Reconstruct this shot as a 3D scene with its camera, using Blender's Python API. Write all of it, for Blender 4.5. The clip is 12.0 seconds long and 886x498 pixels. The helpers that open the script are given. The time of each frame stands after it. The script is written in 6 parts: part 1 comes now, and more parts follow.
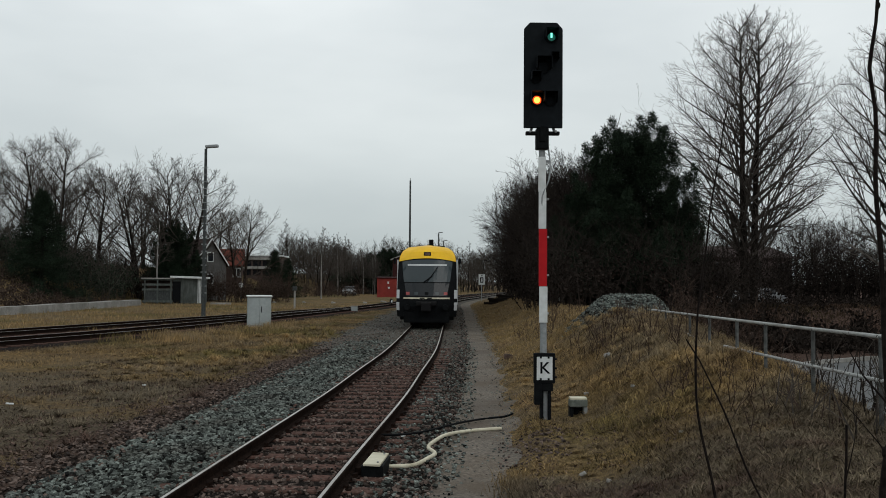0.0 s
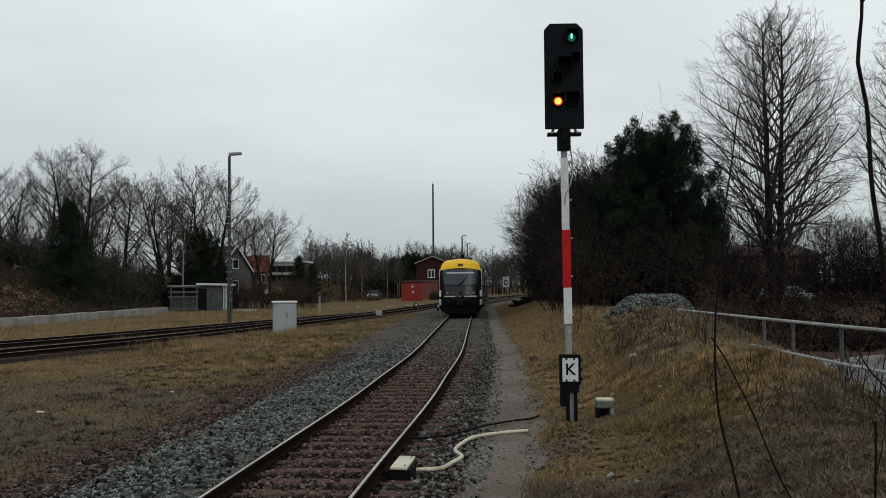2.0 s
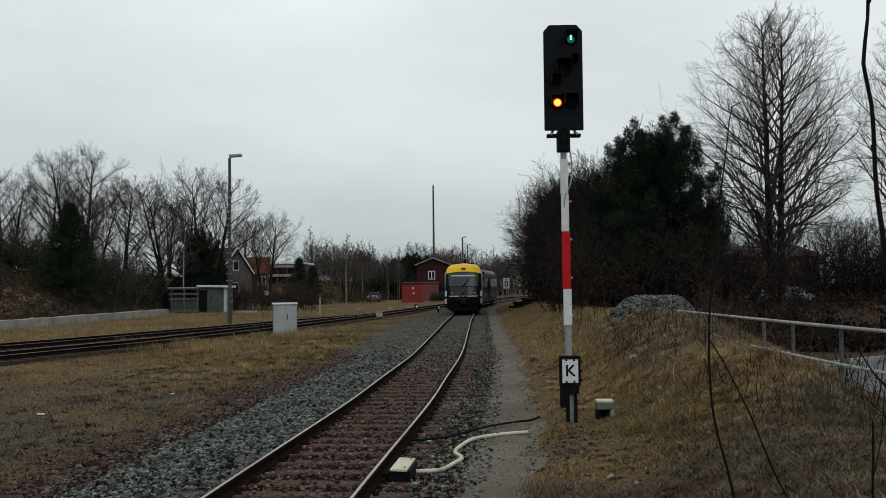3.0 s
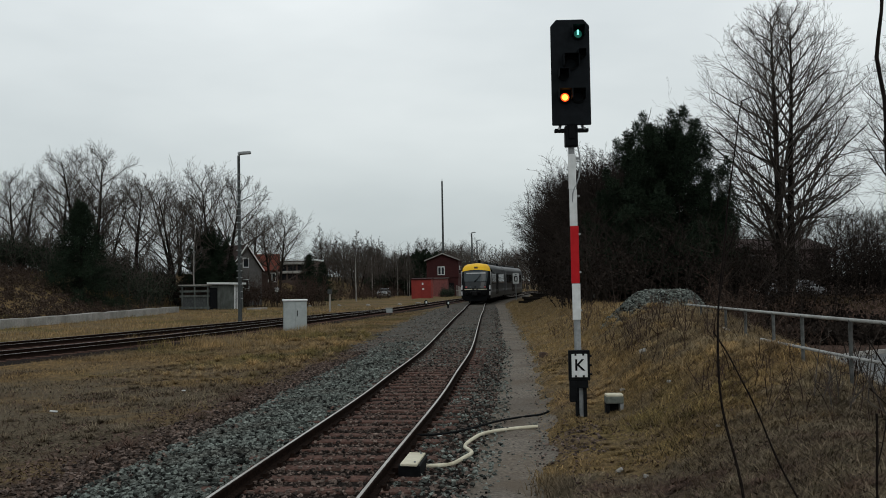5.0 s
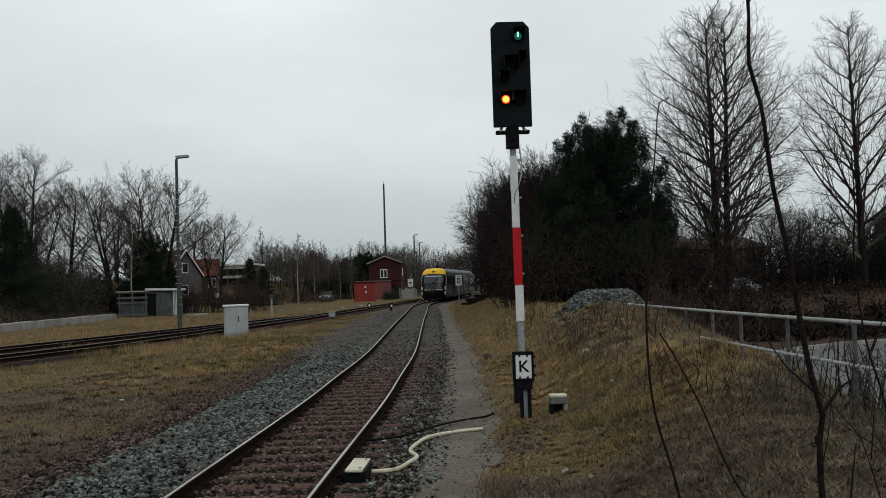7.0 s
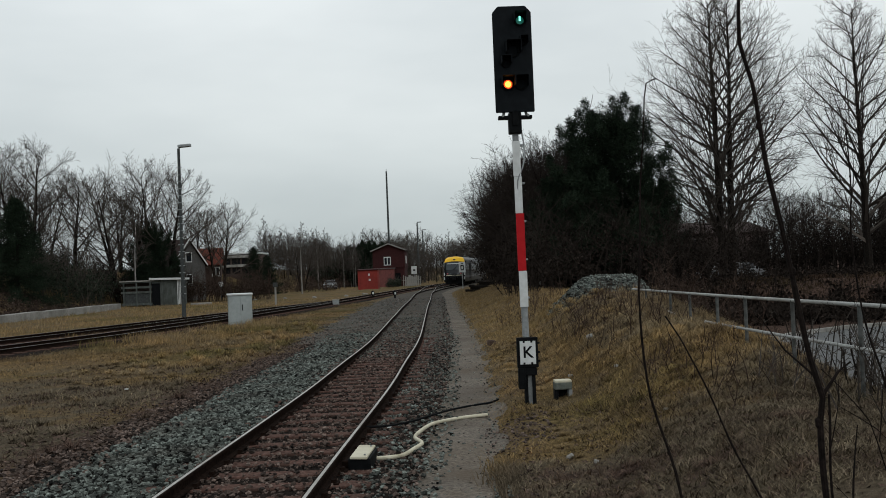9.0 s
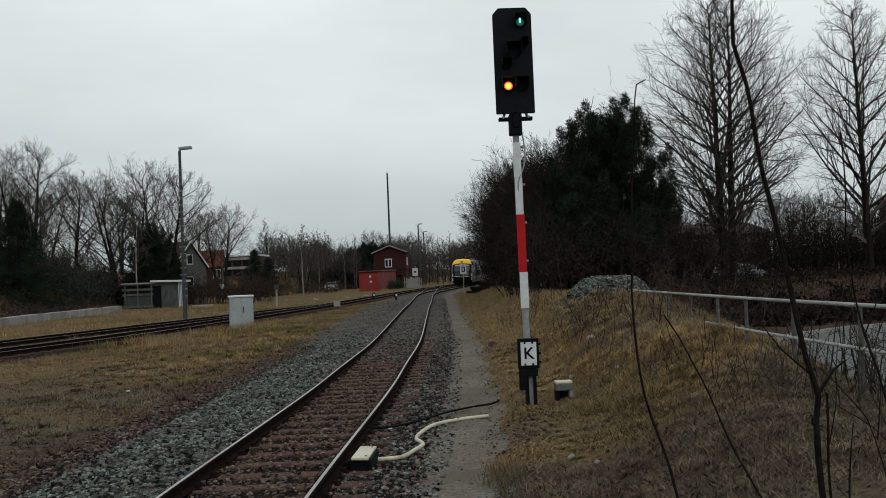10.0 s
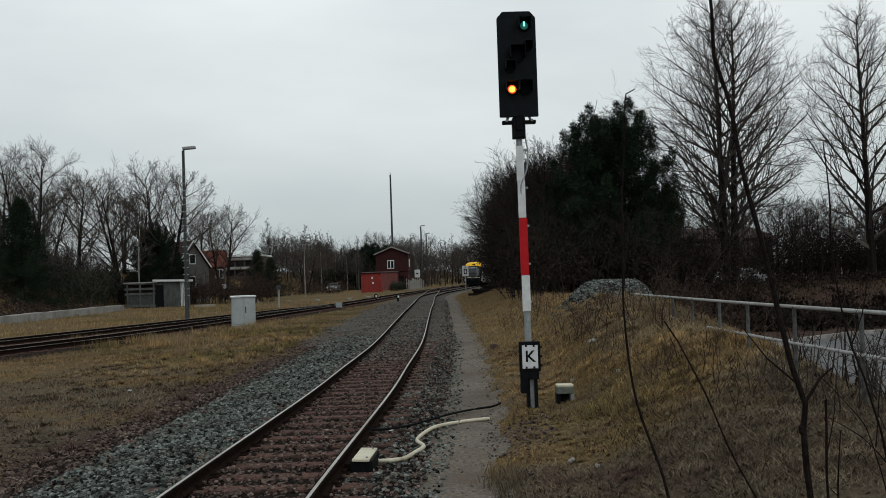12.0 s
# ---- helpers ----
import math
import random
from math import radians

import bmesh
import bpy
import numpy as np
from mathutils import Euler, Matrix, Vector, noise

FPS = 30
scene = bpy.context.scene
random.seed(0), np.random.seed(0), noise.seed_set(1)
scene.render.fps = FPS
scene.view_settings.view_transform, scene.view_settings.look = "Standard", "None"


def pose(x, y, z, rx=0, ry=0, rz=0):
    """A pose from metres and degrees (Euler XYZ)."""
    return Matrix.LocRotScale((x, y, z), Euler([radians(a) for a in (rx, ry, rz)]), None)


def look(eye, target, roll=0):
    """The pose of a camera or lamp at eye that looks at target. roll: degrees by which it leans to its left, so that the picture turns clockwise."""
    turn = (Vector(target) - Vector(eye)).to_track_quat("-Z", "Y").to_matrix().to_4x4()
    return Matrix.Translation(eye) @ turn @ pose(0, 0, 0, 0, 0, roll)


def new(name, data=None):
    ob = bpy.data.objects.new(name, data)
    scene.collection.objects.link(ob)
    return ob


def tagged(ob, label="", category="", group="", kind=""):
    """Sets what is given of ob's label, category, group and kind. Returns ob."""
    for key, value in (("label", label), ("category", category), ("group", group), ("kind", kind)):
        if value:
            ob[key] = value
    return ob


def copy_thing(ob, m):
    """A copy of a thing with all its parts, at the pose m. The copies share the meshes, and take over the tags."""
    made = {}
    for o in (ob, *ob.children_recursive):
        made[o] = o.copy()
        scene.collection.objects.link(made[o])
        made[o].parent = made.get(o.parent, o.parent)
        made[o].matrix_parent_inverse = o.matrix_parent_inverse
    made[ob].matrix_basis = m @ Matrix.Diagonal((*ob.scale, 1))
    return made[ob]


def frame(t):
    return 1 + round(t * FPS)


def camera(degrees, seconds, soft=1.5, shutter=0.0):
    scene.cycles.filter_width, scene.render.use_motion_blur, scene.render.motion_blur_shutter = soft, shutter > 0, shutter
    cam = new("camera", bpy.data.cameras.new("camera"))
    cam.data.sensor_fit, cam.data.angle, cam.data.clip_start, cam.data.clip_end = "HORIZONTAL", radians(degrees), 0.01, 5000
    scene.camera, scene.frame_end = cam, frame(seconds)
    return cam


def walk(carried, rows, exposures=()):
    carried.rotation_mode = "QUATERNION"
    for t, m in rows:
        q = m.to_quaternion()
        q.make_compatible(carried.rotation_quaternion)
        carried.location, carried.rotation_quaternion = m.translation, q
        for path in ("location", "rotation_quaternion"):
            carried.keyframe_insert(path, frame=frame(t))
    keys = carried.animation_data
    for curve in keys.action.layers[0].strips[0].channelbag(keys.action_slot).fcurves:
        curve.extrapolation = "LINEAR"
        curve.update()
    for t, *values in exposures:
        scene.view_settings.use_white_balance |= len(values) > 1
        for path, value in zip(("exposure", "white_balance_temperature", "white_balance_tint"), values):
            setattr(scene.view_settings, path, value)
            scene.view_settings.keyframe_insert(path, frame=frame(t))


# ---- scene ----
cam = camera(50.3, 12.0, soft=0.95)
PATH = [
    (0, (-0.027, -0.026, 2.11), (-0.012, 1.973, 2.178), 0.4),
    (0.5, (-0.021, -0.039, 2.116), (-0.039, 1.961, 2.174), 0.1),
    (1, (-0.03, -0.041, 2.108), (-0.046, 1.958, 2.169), 0.0),
    (1.5, (-0.026, -0.009, 2.102), (-0.046, 1.99, 2.162), 0.2),
    (2, (-0.024, -0.038, 2.105), (-0.059, 1.96, 2.18), -0.5),
    (2.5, (-0.021, -0.058, 2.108), (-0.056, 1.94, 2.19), -0.5),
    (3, (-0.012, -0.041, 2.107), (-0.048, 1.957, 2.185), -0.6),
    (5, (0.0, -0.083, 2.105), (-0.056, 1.915, 2.174), -1.0),
    (5.5, (0.0, -0.062, 2.107), (-0.035, 1.937, 2.168), -1.2),
    (6, (0.006, -0.034, 2.104), (-0.011, 1.965, 2.171), -1.2),
    (6.5, (-0.005, -0.056, 2.112), (0.017, 1.943, 2.181), -1.3),
    (7, (-0.006, -0.011, 2.114), (0.06, 1.986, 2.185), -1.8),
    (9, (-0.003, 0.027, 2.104), (0.055, 2.026, 2.148), -2.3),
    (9.5, (-0.004, -0.022, 2.099), (0.051, 1.977, 2.151), -2.6),
    (10, (0.0, 0.005, 2.096), (0.056, 2.004, 2.144), -2.4),
    (10.5, (-0.004, -0.004, 2.096), (0.05, 1.995, 2.147), -2.1),
    (11, (0.0, -0.003, 2.099), (0.05, 1.995, 2.141), -2.2),
    (11.5, (0.005, -0.013, 2.107), (0.058, 1.985, 2.153), -2.0),
    (12, (0.0, -0.021, 2.106), (0.051, 1.978, 2.158), -1.9),
]
PATH_KEYS = [(t, look(eye, target, roll)) for t, eye, target, roll in PATH]
walk(cam, PATH_KEYS)

# ---- light: an overcast winter sky ----
SUN_EL, SUN_ROT = 38.0, 150.0
world = bpy.data.worlds.new("overcast")
scene.world = world
world.use_nodes = True
wn, wl = world.node_tree.nodes, world.node_tree.links
wn.clear()
w_out = wn.new("ShaderNodeOutputWorld")
w_bg = wn.new("ShaderNodeBackground")
w_bg.inputs["Strength"].default_value = 1.0
w_sky = wn.new("ShaderNodeTexSky")
w_sky.sky_type, w_sky.sun_disc = "NISHITA", False
w_sky.sun_elevation, w_sky.sun_rotation = radians(SUN_EL), radians(SUN_ROT)
w_dim = wn.new("ShaderNodeMixRGB")
w_dim.blend_type, w_dim.inputs[0].default_value = "MULTIPLY", 1.0
w_dim.inputs[2].default_value = (0.05, 0.05, 0.05, 1)
w_co = wn.new("ShaderNodeTexCoord")
w_map = wn.new("ShaderNodeMapping")
w_map.inputs["Scale"].default_value = (1.0, 1.0, 3.2)
w_noise = wn.new("ShaderNodeTexNoise")
w_noise.inputs["Scale"].default_value = 1.5
w_noise.inputs["Detail"].default_value = 5
w_noise.inputs["Roughness"].default_value = 0.5
w_ramp = wn.new("ShaderNodeValToRGB")
w_ramp.color_ramp.elements[0].position, w_ramp.color_ramp.elements[1].position = 0.3, 0.72
w_ramp.color_ramp.elements[0].color = (0.545, 0.6, 0.625, 1)
w_ramp.color_ramp.elements[1].color = (0.84, 0.885, 0.895, 1)
w_mix = wn.new("ShaderNodeMixRGB")
w_mix.inputs[0].default_value = 0.95
wl.new(w_co.outputs["Generated"], w_map.inputs["Vector"])
wl.new(w_map.outputs["Vector"], w_noise.inputs["Vector"])
wl.new(w_noise.outputs["Fac"], w_ramp.inputs[0])
wl.new(w_sky.outputs[0], w_dim.inputs[1])
wl.new(w_dim.outputs[0], w_mix.inputs[1])
wl.new(w_ramp.outputs[0], w_mix.inputs[2])
w_sep = wn.new("ShaderNodeSeparateXYZ")
wl.new(w_co.outputs["Generated"], w_sep.inputs[0])
w_rise = wn.new("ShaderNodeValToRGB")
w_rise.color_ramp.elements[0].position, w_rise.color_ramp.elements[1].position = 0.0, 0.32
w_rise.color_ramp.elements[0].color = (0.68, 0.715, 0.71, 1)
w_rise.color_ramp.elements[1].color = (1.13, 1.13, 1.13, 1)
w_grad = wn.new("ShaderNodeMixRGB")
w_grad.blend_type, w_grad.inputs[0].default_value = "MULTIPLY", 1.0
wl.new(w_sep.outputs["Z"], w_rise.inputs[0])
wl.new(w_mix.outputs[0], w_grad.inputs[1])
wl.new(w_rise.outputs[0], w_grad.inputs[2])
wl.new(w_grad.outputs[0], w_bg.inputs["Color"])
wl.new(w_bg.outputs[0], w_out.inputs["Surface"])

sun_data = bpy.data.lights.new("sun", "SUN")
sun_data.energy, sun_data.angle, sun_data.color = 0.5, radians(40), (1.0, 0.97, 0.93)
sun = new("sun", sun_data)
sun.matrix_basis = look((0, 0, 60), (0 - 60 * math.sin(radians(SUN_ROT)) / math.tan(radians(SUN_EL)),
                                     0 - 60 * math.cos(radians(SUN_ROT)) / math.tan(radians(SUN_EL)), 0))
scene.view_settings.exposure = 0.0


# ---- materials ----
def mat(name, c1, c2, scale=8.0, rough=0.85, metal=0.0, bump=0.25, c3=None, scale2=0.6, amount=0.6, island=0.0, spec=0.12, dist=0.02, stretch=(1, 1, 1), c4=None, scale3=0.15, amount4=0.6):
    """Grain between c1 and c2, larger stains of c3; island: how far loose pieces differ in brightness."""
    m = bpy.data.materials.new(name)
    m.use_nodes = True
    n, l = m.node_tree.nodes, m.node_tree.links
    b = n["Principled BSDF"]
    b.inputs["Roughness"].default_value, b.inputs["Metallic"].default_value = rough, metal
    b.inputs["Specular IOR Level"].default_value = spec
    co = n.new("ShaderNodeTexCoord")
    mp = n.new("ShaderNodeMapping")
    mp.inputs["Scale"].default_value = stretch
    l.new(co.outputs["Object"], mp.inputs["Vector"])
    fine = n.new("ShaderNodeTexNoise")
    fine.inputs["Scale"].default_value, fine.inputs["Detail"].default_value, fine.inputs["Roughness"].default_value = scale, 6, 0.65
    l.new(mp.outputs[0], fine.inputs["Vector"])
    r = n.new("ShaderNodeValToRGB")
    r.color_ramp.elements[0].position, r.color_ramp.elements[1].position = 0.32, 0.68
    r.color_ramp.elements[0].color, r.color_ramp.elements[1].color = (*c1, 1), (*c2, 1)
    l.new(fine.outputs["Fac"], r.inputs[0])
    colour = r.outputs[0]
    for c3, scale2, amount in ((c3, scale2, amount), (c4, scale3, amount4)):
        if not c3:
            continue
        big = n.new("ShaderNodeTexNoise")
        big.inputs["Scale"].default_value, big.inputs["Detail"].default_value = scale2, 5
        l.new(co.outputs["Object"], big.inputs["Vector"])
        k = n.new("ShaderNodeMapRange")
        k.inputs["From Min"].default_value, k.inputs["From Max"].default_value = 0.45, 0.65
        k.inputs["To Max"].default_value = amount
        l.new(big.outputs["Fac"], k.inputs["Value"])
        mx = n.new("ShaderNodeMixRGB")
        mx.inputs[2].default_value = (*c3, 1)
        l.new(k.outputs[0], mx.inputs[0])
        l.new(colour, mx.inputs[1])
        colour = mx.outputs[0]
    if island:
        g = n.new("ShaderNodeNewGeometry")
        k = n.new("ShaderNodeMapRange")
        k.inputs["To Min"].default_value, k.inputs["To Max"].default_value = 1 - island, 1 + island
        l.new(g.outputs["Random Per Island"], k.inputs["Value"])
        mx = n.new("ShaderNodeVectorMath")
        mx.operation = "SCALE"
        l.new(colour, mx.inputs[0])
        l.new(k.outputs[0], mx.inputs["Scale"])
        colour = mx.outputs[0]
    l.new(colour, b.inputs["Base Color"])
    if bump:
        bp = n.new("ShaderNodeBump")
        bp.inputs["Strength"].default_value, bp.inputs["Distance"].default_value = bump, dist
        l.new(fine.outputs["Fac"], bp.inputs["Height"])
        l.new(bp.outputs[0], b.inputs["Normal"])
    return m


def glow(name, colour, strength):
    m = bpy.data.materials.new(name)
    m.use_nodes = True
    b = m.node_tree.nodes["Principled BSDF"]
    b.inputs["Base Color"].default_value = (*colour, 1)
    b.inputs["Emission Color"].default_value = (*colour, 1)
    b.inputs["Emission Strength"].default_value = strength
    return m


def glass(name, tint=(0.05, 0.06, 0.07), rough=0.06):
    m = bpy.data.materials.new(name)
    m.use_nodes = True
    b = m.node_tree.nodes["Principled BSDF"]
    b.inputs["Base Color"].default_value = (*tint, 1)
    b.inputs["Roughness"].default_value = rough
    b.inputs["Specular IOR Level"].default_value = 0.3
    return m


def cover_mat(name, thatch, gold, moss, litter, scale, bump, island=0.0, dist=0.05):
    """Winter ground cover: each kind a pair of colours, mixed by the ground's own cover shares and broken up by grain."""
    m = mat(name, thatch[0], thatch[1], scale, 0.95, 0, bump, spec=0.04, dist=dist)
    n, l = m.node_tree.nodes, m.node_tree.links
    b = n["Principled BSDF"]
    co = n.new("ShaderNodeTexCoord")
    grain = n.new("ShaderNodeTexNoise")
    grain.inputs["Scale"].default_value, grain.inputs["Detail"].default_value = scale * 0.7, 7
    edge = n.new("ShaderNodeTexNoise")
    edge.inputs["Scale"].default_value, edge.inputs["Detail"].default_value = 2.6, 6
    for tex in (grain, edge):
        l.new(co.outputs["Object"], tex.inputs["Vector"])
    colour = b.inputs["Base Color"].links[0].from_socket
    for key, pair in (("gold", gold), ("moss", moss), ("litter", litter)):
        r = n.new("ShaderNodeValToRGB")
        r.color_ramp.elements[0].position, r.color_ramp.elements[1].position = 0.36, 0.64
        r.color_ramp.elements[0].color, r.color_ramp.elements[1].color = (*pair[0], 1), (*pair[1], 1)
        l.new(grain.outputs["Fac"], r.inputs[0])
        share = n.new("ShaderNodeAttribute")
        share.attribute_name = key
        add = n.new("ShaderNodeMath")
        add.operation = "MULTIPLY_ADD"
        add.inputs[1].default_value = 1.3
        l.new(edge.outputs["Fac"], add.inputs[0])
        l.new(share.outputs["Fac"], add.inputs[2])
        k = n.new("ShaderNodeMapRange")
        k.inputs["From Min"].default_value, k.inputs["From Max"].default_value = 0.78, 1.45
        l.new(add.outputs[0], k.inputs["Value"])
        mx = n.new("ShaderNodeMixRGB")
        l.new(k.outputs[0], mx.inputs[0])
        l.new(colour, mx.inputs[1])
        l.new(r.outputs[0], mx.inputs[2])
        colour = mx.outputs[0]
    if island:
        g = n.new("ShaderNodeNewGeometry")
        k = n.new("ShaderNodeMapRange")
        k.inputs["To Min"].default_value, k.inputs["To Max"].default_value = 1 - island, 1 + island
        l.new(g.outputs["Random Per Island"], k.inputs["Value"])
        mx = n.new("ShaderNodeVectorMath")
        mx.operation = "SCALE"
        l.new(colour, mx.inputs[0])
        l.new(k.outputs[0], mx.inputs["Scale"])
        colour = mx.outputs[0]
    l.new(colour, b.inputs["Base Color"])
    return m


M_GROUND = cover_mat("winter_ground", ((0.045, 0.03591, 0.02484), (0.144, 0.1162, 0.07949)), ((0.0675, 0.04536, 0.02137), (0.2115, 0.1418, 0.06669)), ((0.0414, 0.0342, 0.0144), (0.1395, 0.1098, 0.0432)), ((0.027, 0.0171, 0.0135), (0.0945, 0.0621, 0.0486)), 15, 0.9, dist=0.07)
# Near-black bed: shade between stones and along rails is put into the colour.
M_BALLAST = mat("ballast_bed_shaded", (0.006, 0.005, 0.005), (0.03, 0.025, 0.022), 26, 0.95, 0, 0.9, (0.024, 0.014, 0.01), 0.8, 0.5, dist=0.05, spec=0.02)
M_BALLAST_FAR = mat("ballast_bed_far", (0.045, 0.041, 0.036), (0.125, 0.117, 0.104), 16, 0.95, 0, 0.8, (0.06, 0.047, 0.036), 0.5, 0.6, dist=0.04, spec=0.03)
M_STONE = mat("ballast_stone_grey", (0.018, 0.022, 0.02), (0.165, 0.183, 0.165), 26, 0.85, 0, 0.5, (0.04, 0.033, 0.027), 0.9, 0.5, island=1.0)
M_STONE_R = mat("ballast_stone_rusty", (0.036, 0.027, 0.023), (0.14, 0.104, 0.088), 20, 0.9, 0, 0.4, island=0.9)
M_PATH = mat("worn_path", (0.06, 0.051, 0.043), (0.235, 0.203, 0.17), 20, 0.93, 0, 0.8, (0.11, 0.084, 0.06), 1.3, 0.75, dist=0.03, c4=(0.08, 0.067, 0.055), scale3=0.45, amount4=0.6)
M_ROAD = mat("wet_asphalt", (0.055, 0.057, 0.057), (0.1, 0.102, 0.102), 30, 0.55, 0, 0.2, (0.038, 0.038, 0.038), 0.5, 0.6, spec=0.22)
M_SLEEPER = mat("rusty_sleeper", (0.03, 0.016, 0.013), (0.15, 0.086, 0.07), 14, 0.88, 0, 0.6, (0.042, 0.029, 0.023), 1.1, 0.55, island=0.25, spec=0.04)
# Rust taken almost to black, so it carries the shade of the rail sides.
M_RAIL = mat("rusted_rail_shaded", (0.005, 0.0035, 0.003), (0.02, 0.012, 0.009), 18, 0.9, 0.0, 0.3, spec=0.02)
M_RAILHEAD = mat("worn_rail_head", (0.3, 0.285, 0.265), (0.47, 0.45, 0.42), 9, 0.45, 0.4, 0.1, (0.2, 0.165, 0.14), 0.5, 0.6)
M_GALV = mat("galvanised_steel", (0.2, 0.215, 0.22), (0.33, 0.345, 0.35), 12, 0.55, 0.2, 0.1, (0.14, 0.14, 0.135), 1.0, 0.5)
M_PIPE = mat("pale_handrail_pipe", (0.25, 0.255, 0.245), (0.4, 0.405, 0.39), 14, 0.6, 0.1, 0.15, (0.13, 0.11, 0.095), 1.4, 0.5)
M_POST = mat("weathered_grey_post", (0.05, 0.054, 0.052), (0.125, 0.13, 0.125), 11, 0.8, 0.0, 0.2, (0.04, 0.036, 0.033), 2.0, 0.5)
M_WHITE = mat("white_enamel", (0.5, 0.52, 0.52), (0.64, 0.66, 0.66), 7, 0.5, 0, 0.05, (0.4, 0.4, 0.38), 1.5, 0.4)
M_RED = mat("red_enamel", (0.36, 0.008, 0.012), (0.44, 0.013, 0.017), 6, 0.4, 0, 0.03)
M_BLACK = mat("matt_black_paint", (0.003, 0.0035, 0.004), (0.008, 0.009, 0.01), 14, 0.7, 0, 0.1, spec=0.06)
M_SIGNAL = mat("signal_black", (0.0045, 0.006, 0.0075), (0.009, 0.0115, 0.014), 10, 0.7, 0, 0.08, spec=0.08)
M_CABINET = mat("grey_cabinet", (0.27, 0.3, 0.3), (0.34, 0.37, 0.37), 5, 0.65, 0, 0.05, (0.2, 0.22, 0.21), 1.2, 0.5)
M_CONCRETE = mat("pale_concrete", (0.2, 0.195, 0.18), (0.33, 0.32, 0.3), 8, 0.9, 0, 0.3, (0.12, 0.115, 0.1), 0.7, 0.6)
M_MOSSY = mat("mossy_concrete", (0.08, 0.09, 0.078), (0.16, 0.172, 0.15), 14, 0.9, 0, 0.3, (0.05, 0.06, 0.04), 4, 0.6)
M_BOARDS = mat("grey_green_boards", (0.055, 0.063, 0.058), (0.11, 0.122, 0.114), 9, 0.9, 0, 0.2, (0.04, 0.042, 0.038), 1.3, 0.6, stretch=(1, 1, 0.2))
M_CREAM = mat("cream_plastic", (0.5, 0.47, 0.36), (0.64, 0.6, 0.47), 12, 0.6, 0, 0.05, (0.33, 0.29, 0.2), 3, 0.5)
M_BARK = mat("dark_bark", (0.008, 0.007, 0.006), (0.022, 0.018, 0.015), 14, 0.95, 0, 0.5, spec=0.04)
# Brown lifted paler than dark_twig: distance haze is mixed into this colour.
M_TWIG = mat("hazed_brown_twig", (0.04, 0.034, 0.029), (0.085, 0.072, 0.062), 20, 0.9, 0, 0.1, island=0.4, spec=0.05)
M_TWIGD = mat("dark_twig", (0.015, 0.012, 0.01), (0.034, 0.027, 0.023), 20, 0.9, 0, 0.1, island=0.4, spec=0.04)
M_TWIGR = mat("reddish_twig", (0.03, 0.02, 0.016), (0.068, 0.045, 0.035), 20, 0.9, 0, 0.1, island=0.45, spec=0.05)
M_BIRCH = mat("birch_bark", (0.08, 0.075, 0.068), (0.34, 0.325, 0.3), 3, 0.85, 0, 0.2, stretch=(1, 1, 0.4))
M_PINE = mat("pine_needles", (0.007, 0.013, 0.009), (0.024, 0.036, 0.021), 5, 0.85, 0, 0.1, island=0.6, spec=0.05)
M_LEAF = mat("dead_leaf", (0.03, 0.022, 0.018), (0.066, 0.048, 0.038), 8, 0.95, 0, 0.1, island=0.5, spec=0.03)
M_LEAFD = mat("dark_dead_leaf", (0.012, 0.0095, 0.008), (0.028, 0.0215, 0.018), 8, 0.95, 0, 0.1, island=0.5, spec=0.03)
M_EVER = mat("evergreen_leaf", (0.014, 0.021, 0.016), (0.038, 0.048, 0.032), 8, 0.85, 0, 0.1, island=0.5, spec=0.05)
M_STRAW = cover_mat("dry_grass_blade", ((0.126, 0.1021, 0.0679), (0.279, 0.2249, 0.149)), ((0.162, 0.1106, 0.0513), (0.369, 0.2504, 0.118)), ((0.0855, 0.0702, 0.0288), (0.234, 0.1845, 0.072)), ((0.0495, 0.0324, 0.0252), (0.144, 0.0945, 0.072)), 3.0, 0.0, 0.4)
M_DARKGRASS = cover_mat("brown_grass_blade", ((0.0702, 0.05576, 0.03892), (0.1935, 0.1559, 0.1076)), ((0.099, 0.06804, 0.03334), (0.2475, 0.1701, 0.08379)), ((0.0486, 0.0414, 0.018), (0.144, 0.1152, 0.0468)), ((0.0315, 0.0207, 0.0162), (0.1035, 0.0675, 0.0531)), 3.0, 0.0, 0.5)
M_WEED = mat("dead_weed", (0.022, 0.015, 0.011), (0.085, 0.055, 0.039), 1.5, 0.92, 0, 0.0, (0.05, 0.048, 0.022), 0.5, 0.5, island=0.5, spec=0.04)
M_LITTER = mat("fallen_leaf", (0.03, 0.02, 0.016), (0.115, 0.078, 0.061), 6, 0.9, 0, 0.0, island=0.7, spec=0.1)
M_HEAP = mat("crushed_gravel", (0.018, 0.018, 0.017), (0.065, 0.063, 0.058), 30, 0.9, 0, 0.9, (0.05, 0.037, 0.028), 1.0, 0.5)
M_BRICKRED = mat("dark_red_boards", (0.032, 0.011, 0.011), (0.052, 0.0165, 0.016), 6, 0.85, 0, 0.2, (0.03, 0.012, 0.012), 0.8, 0.5)
M_SHEDRED = mat("red_shed_paint", (0.19, 0.03, 0.024), (0.25, 0.04, 0.033), 4, 0.8, 0, 0.1, (0.15, 0.028, 0.025), 0.7, 0.5)
M_ANNEXE = mat("faded_red_render", (0.13, 0.045, 0.042), (0.19, 0.072, 0.066), 4, 0.85, 0, 0.1, (0.1, 0.045, 0.042), 0.7, 0.5)
M_ROOF = mat("dark_tile_roof", (0.022, 0.015, 0.014), (0.05, 0.032, 0.029), 6, 0.85, 0, 0.3)
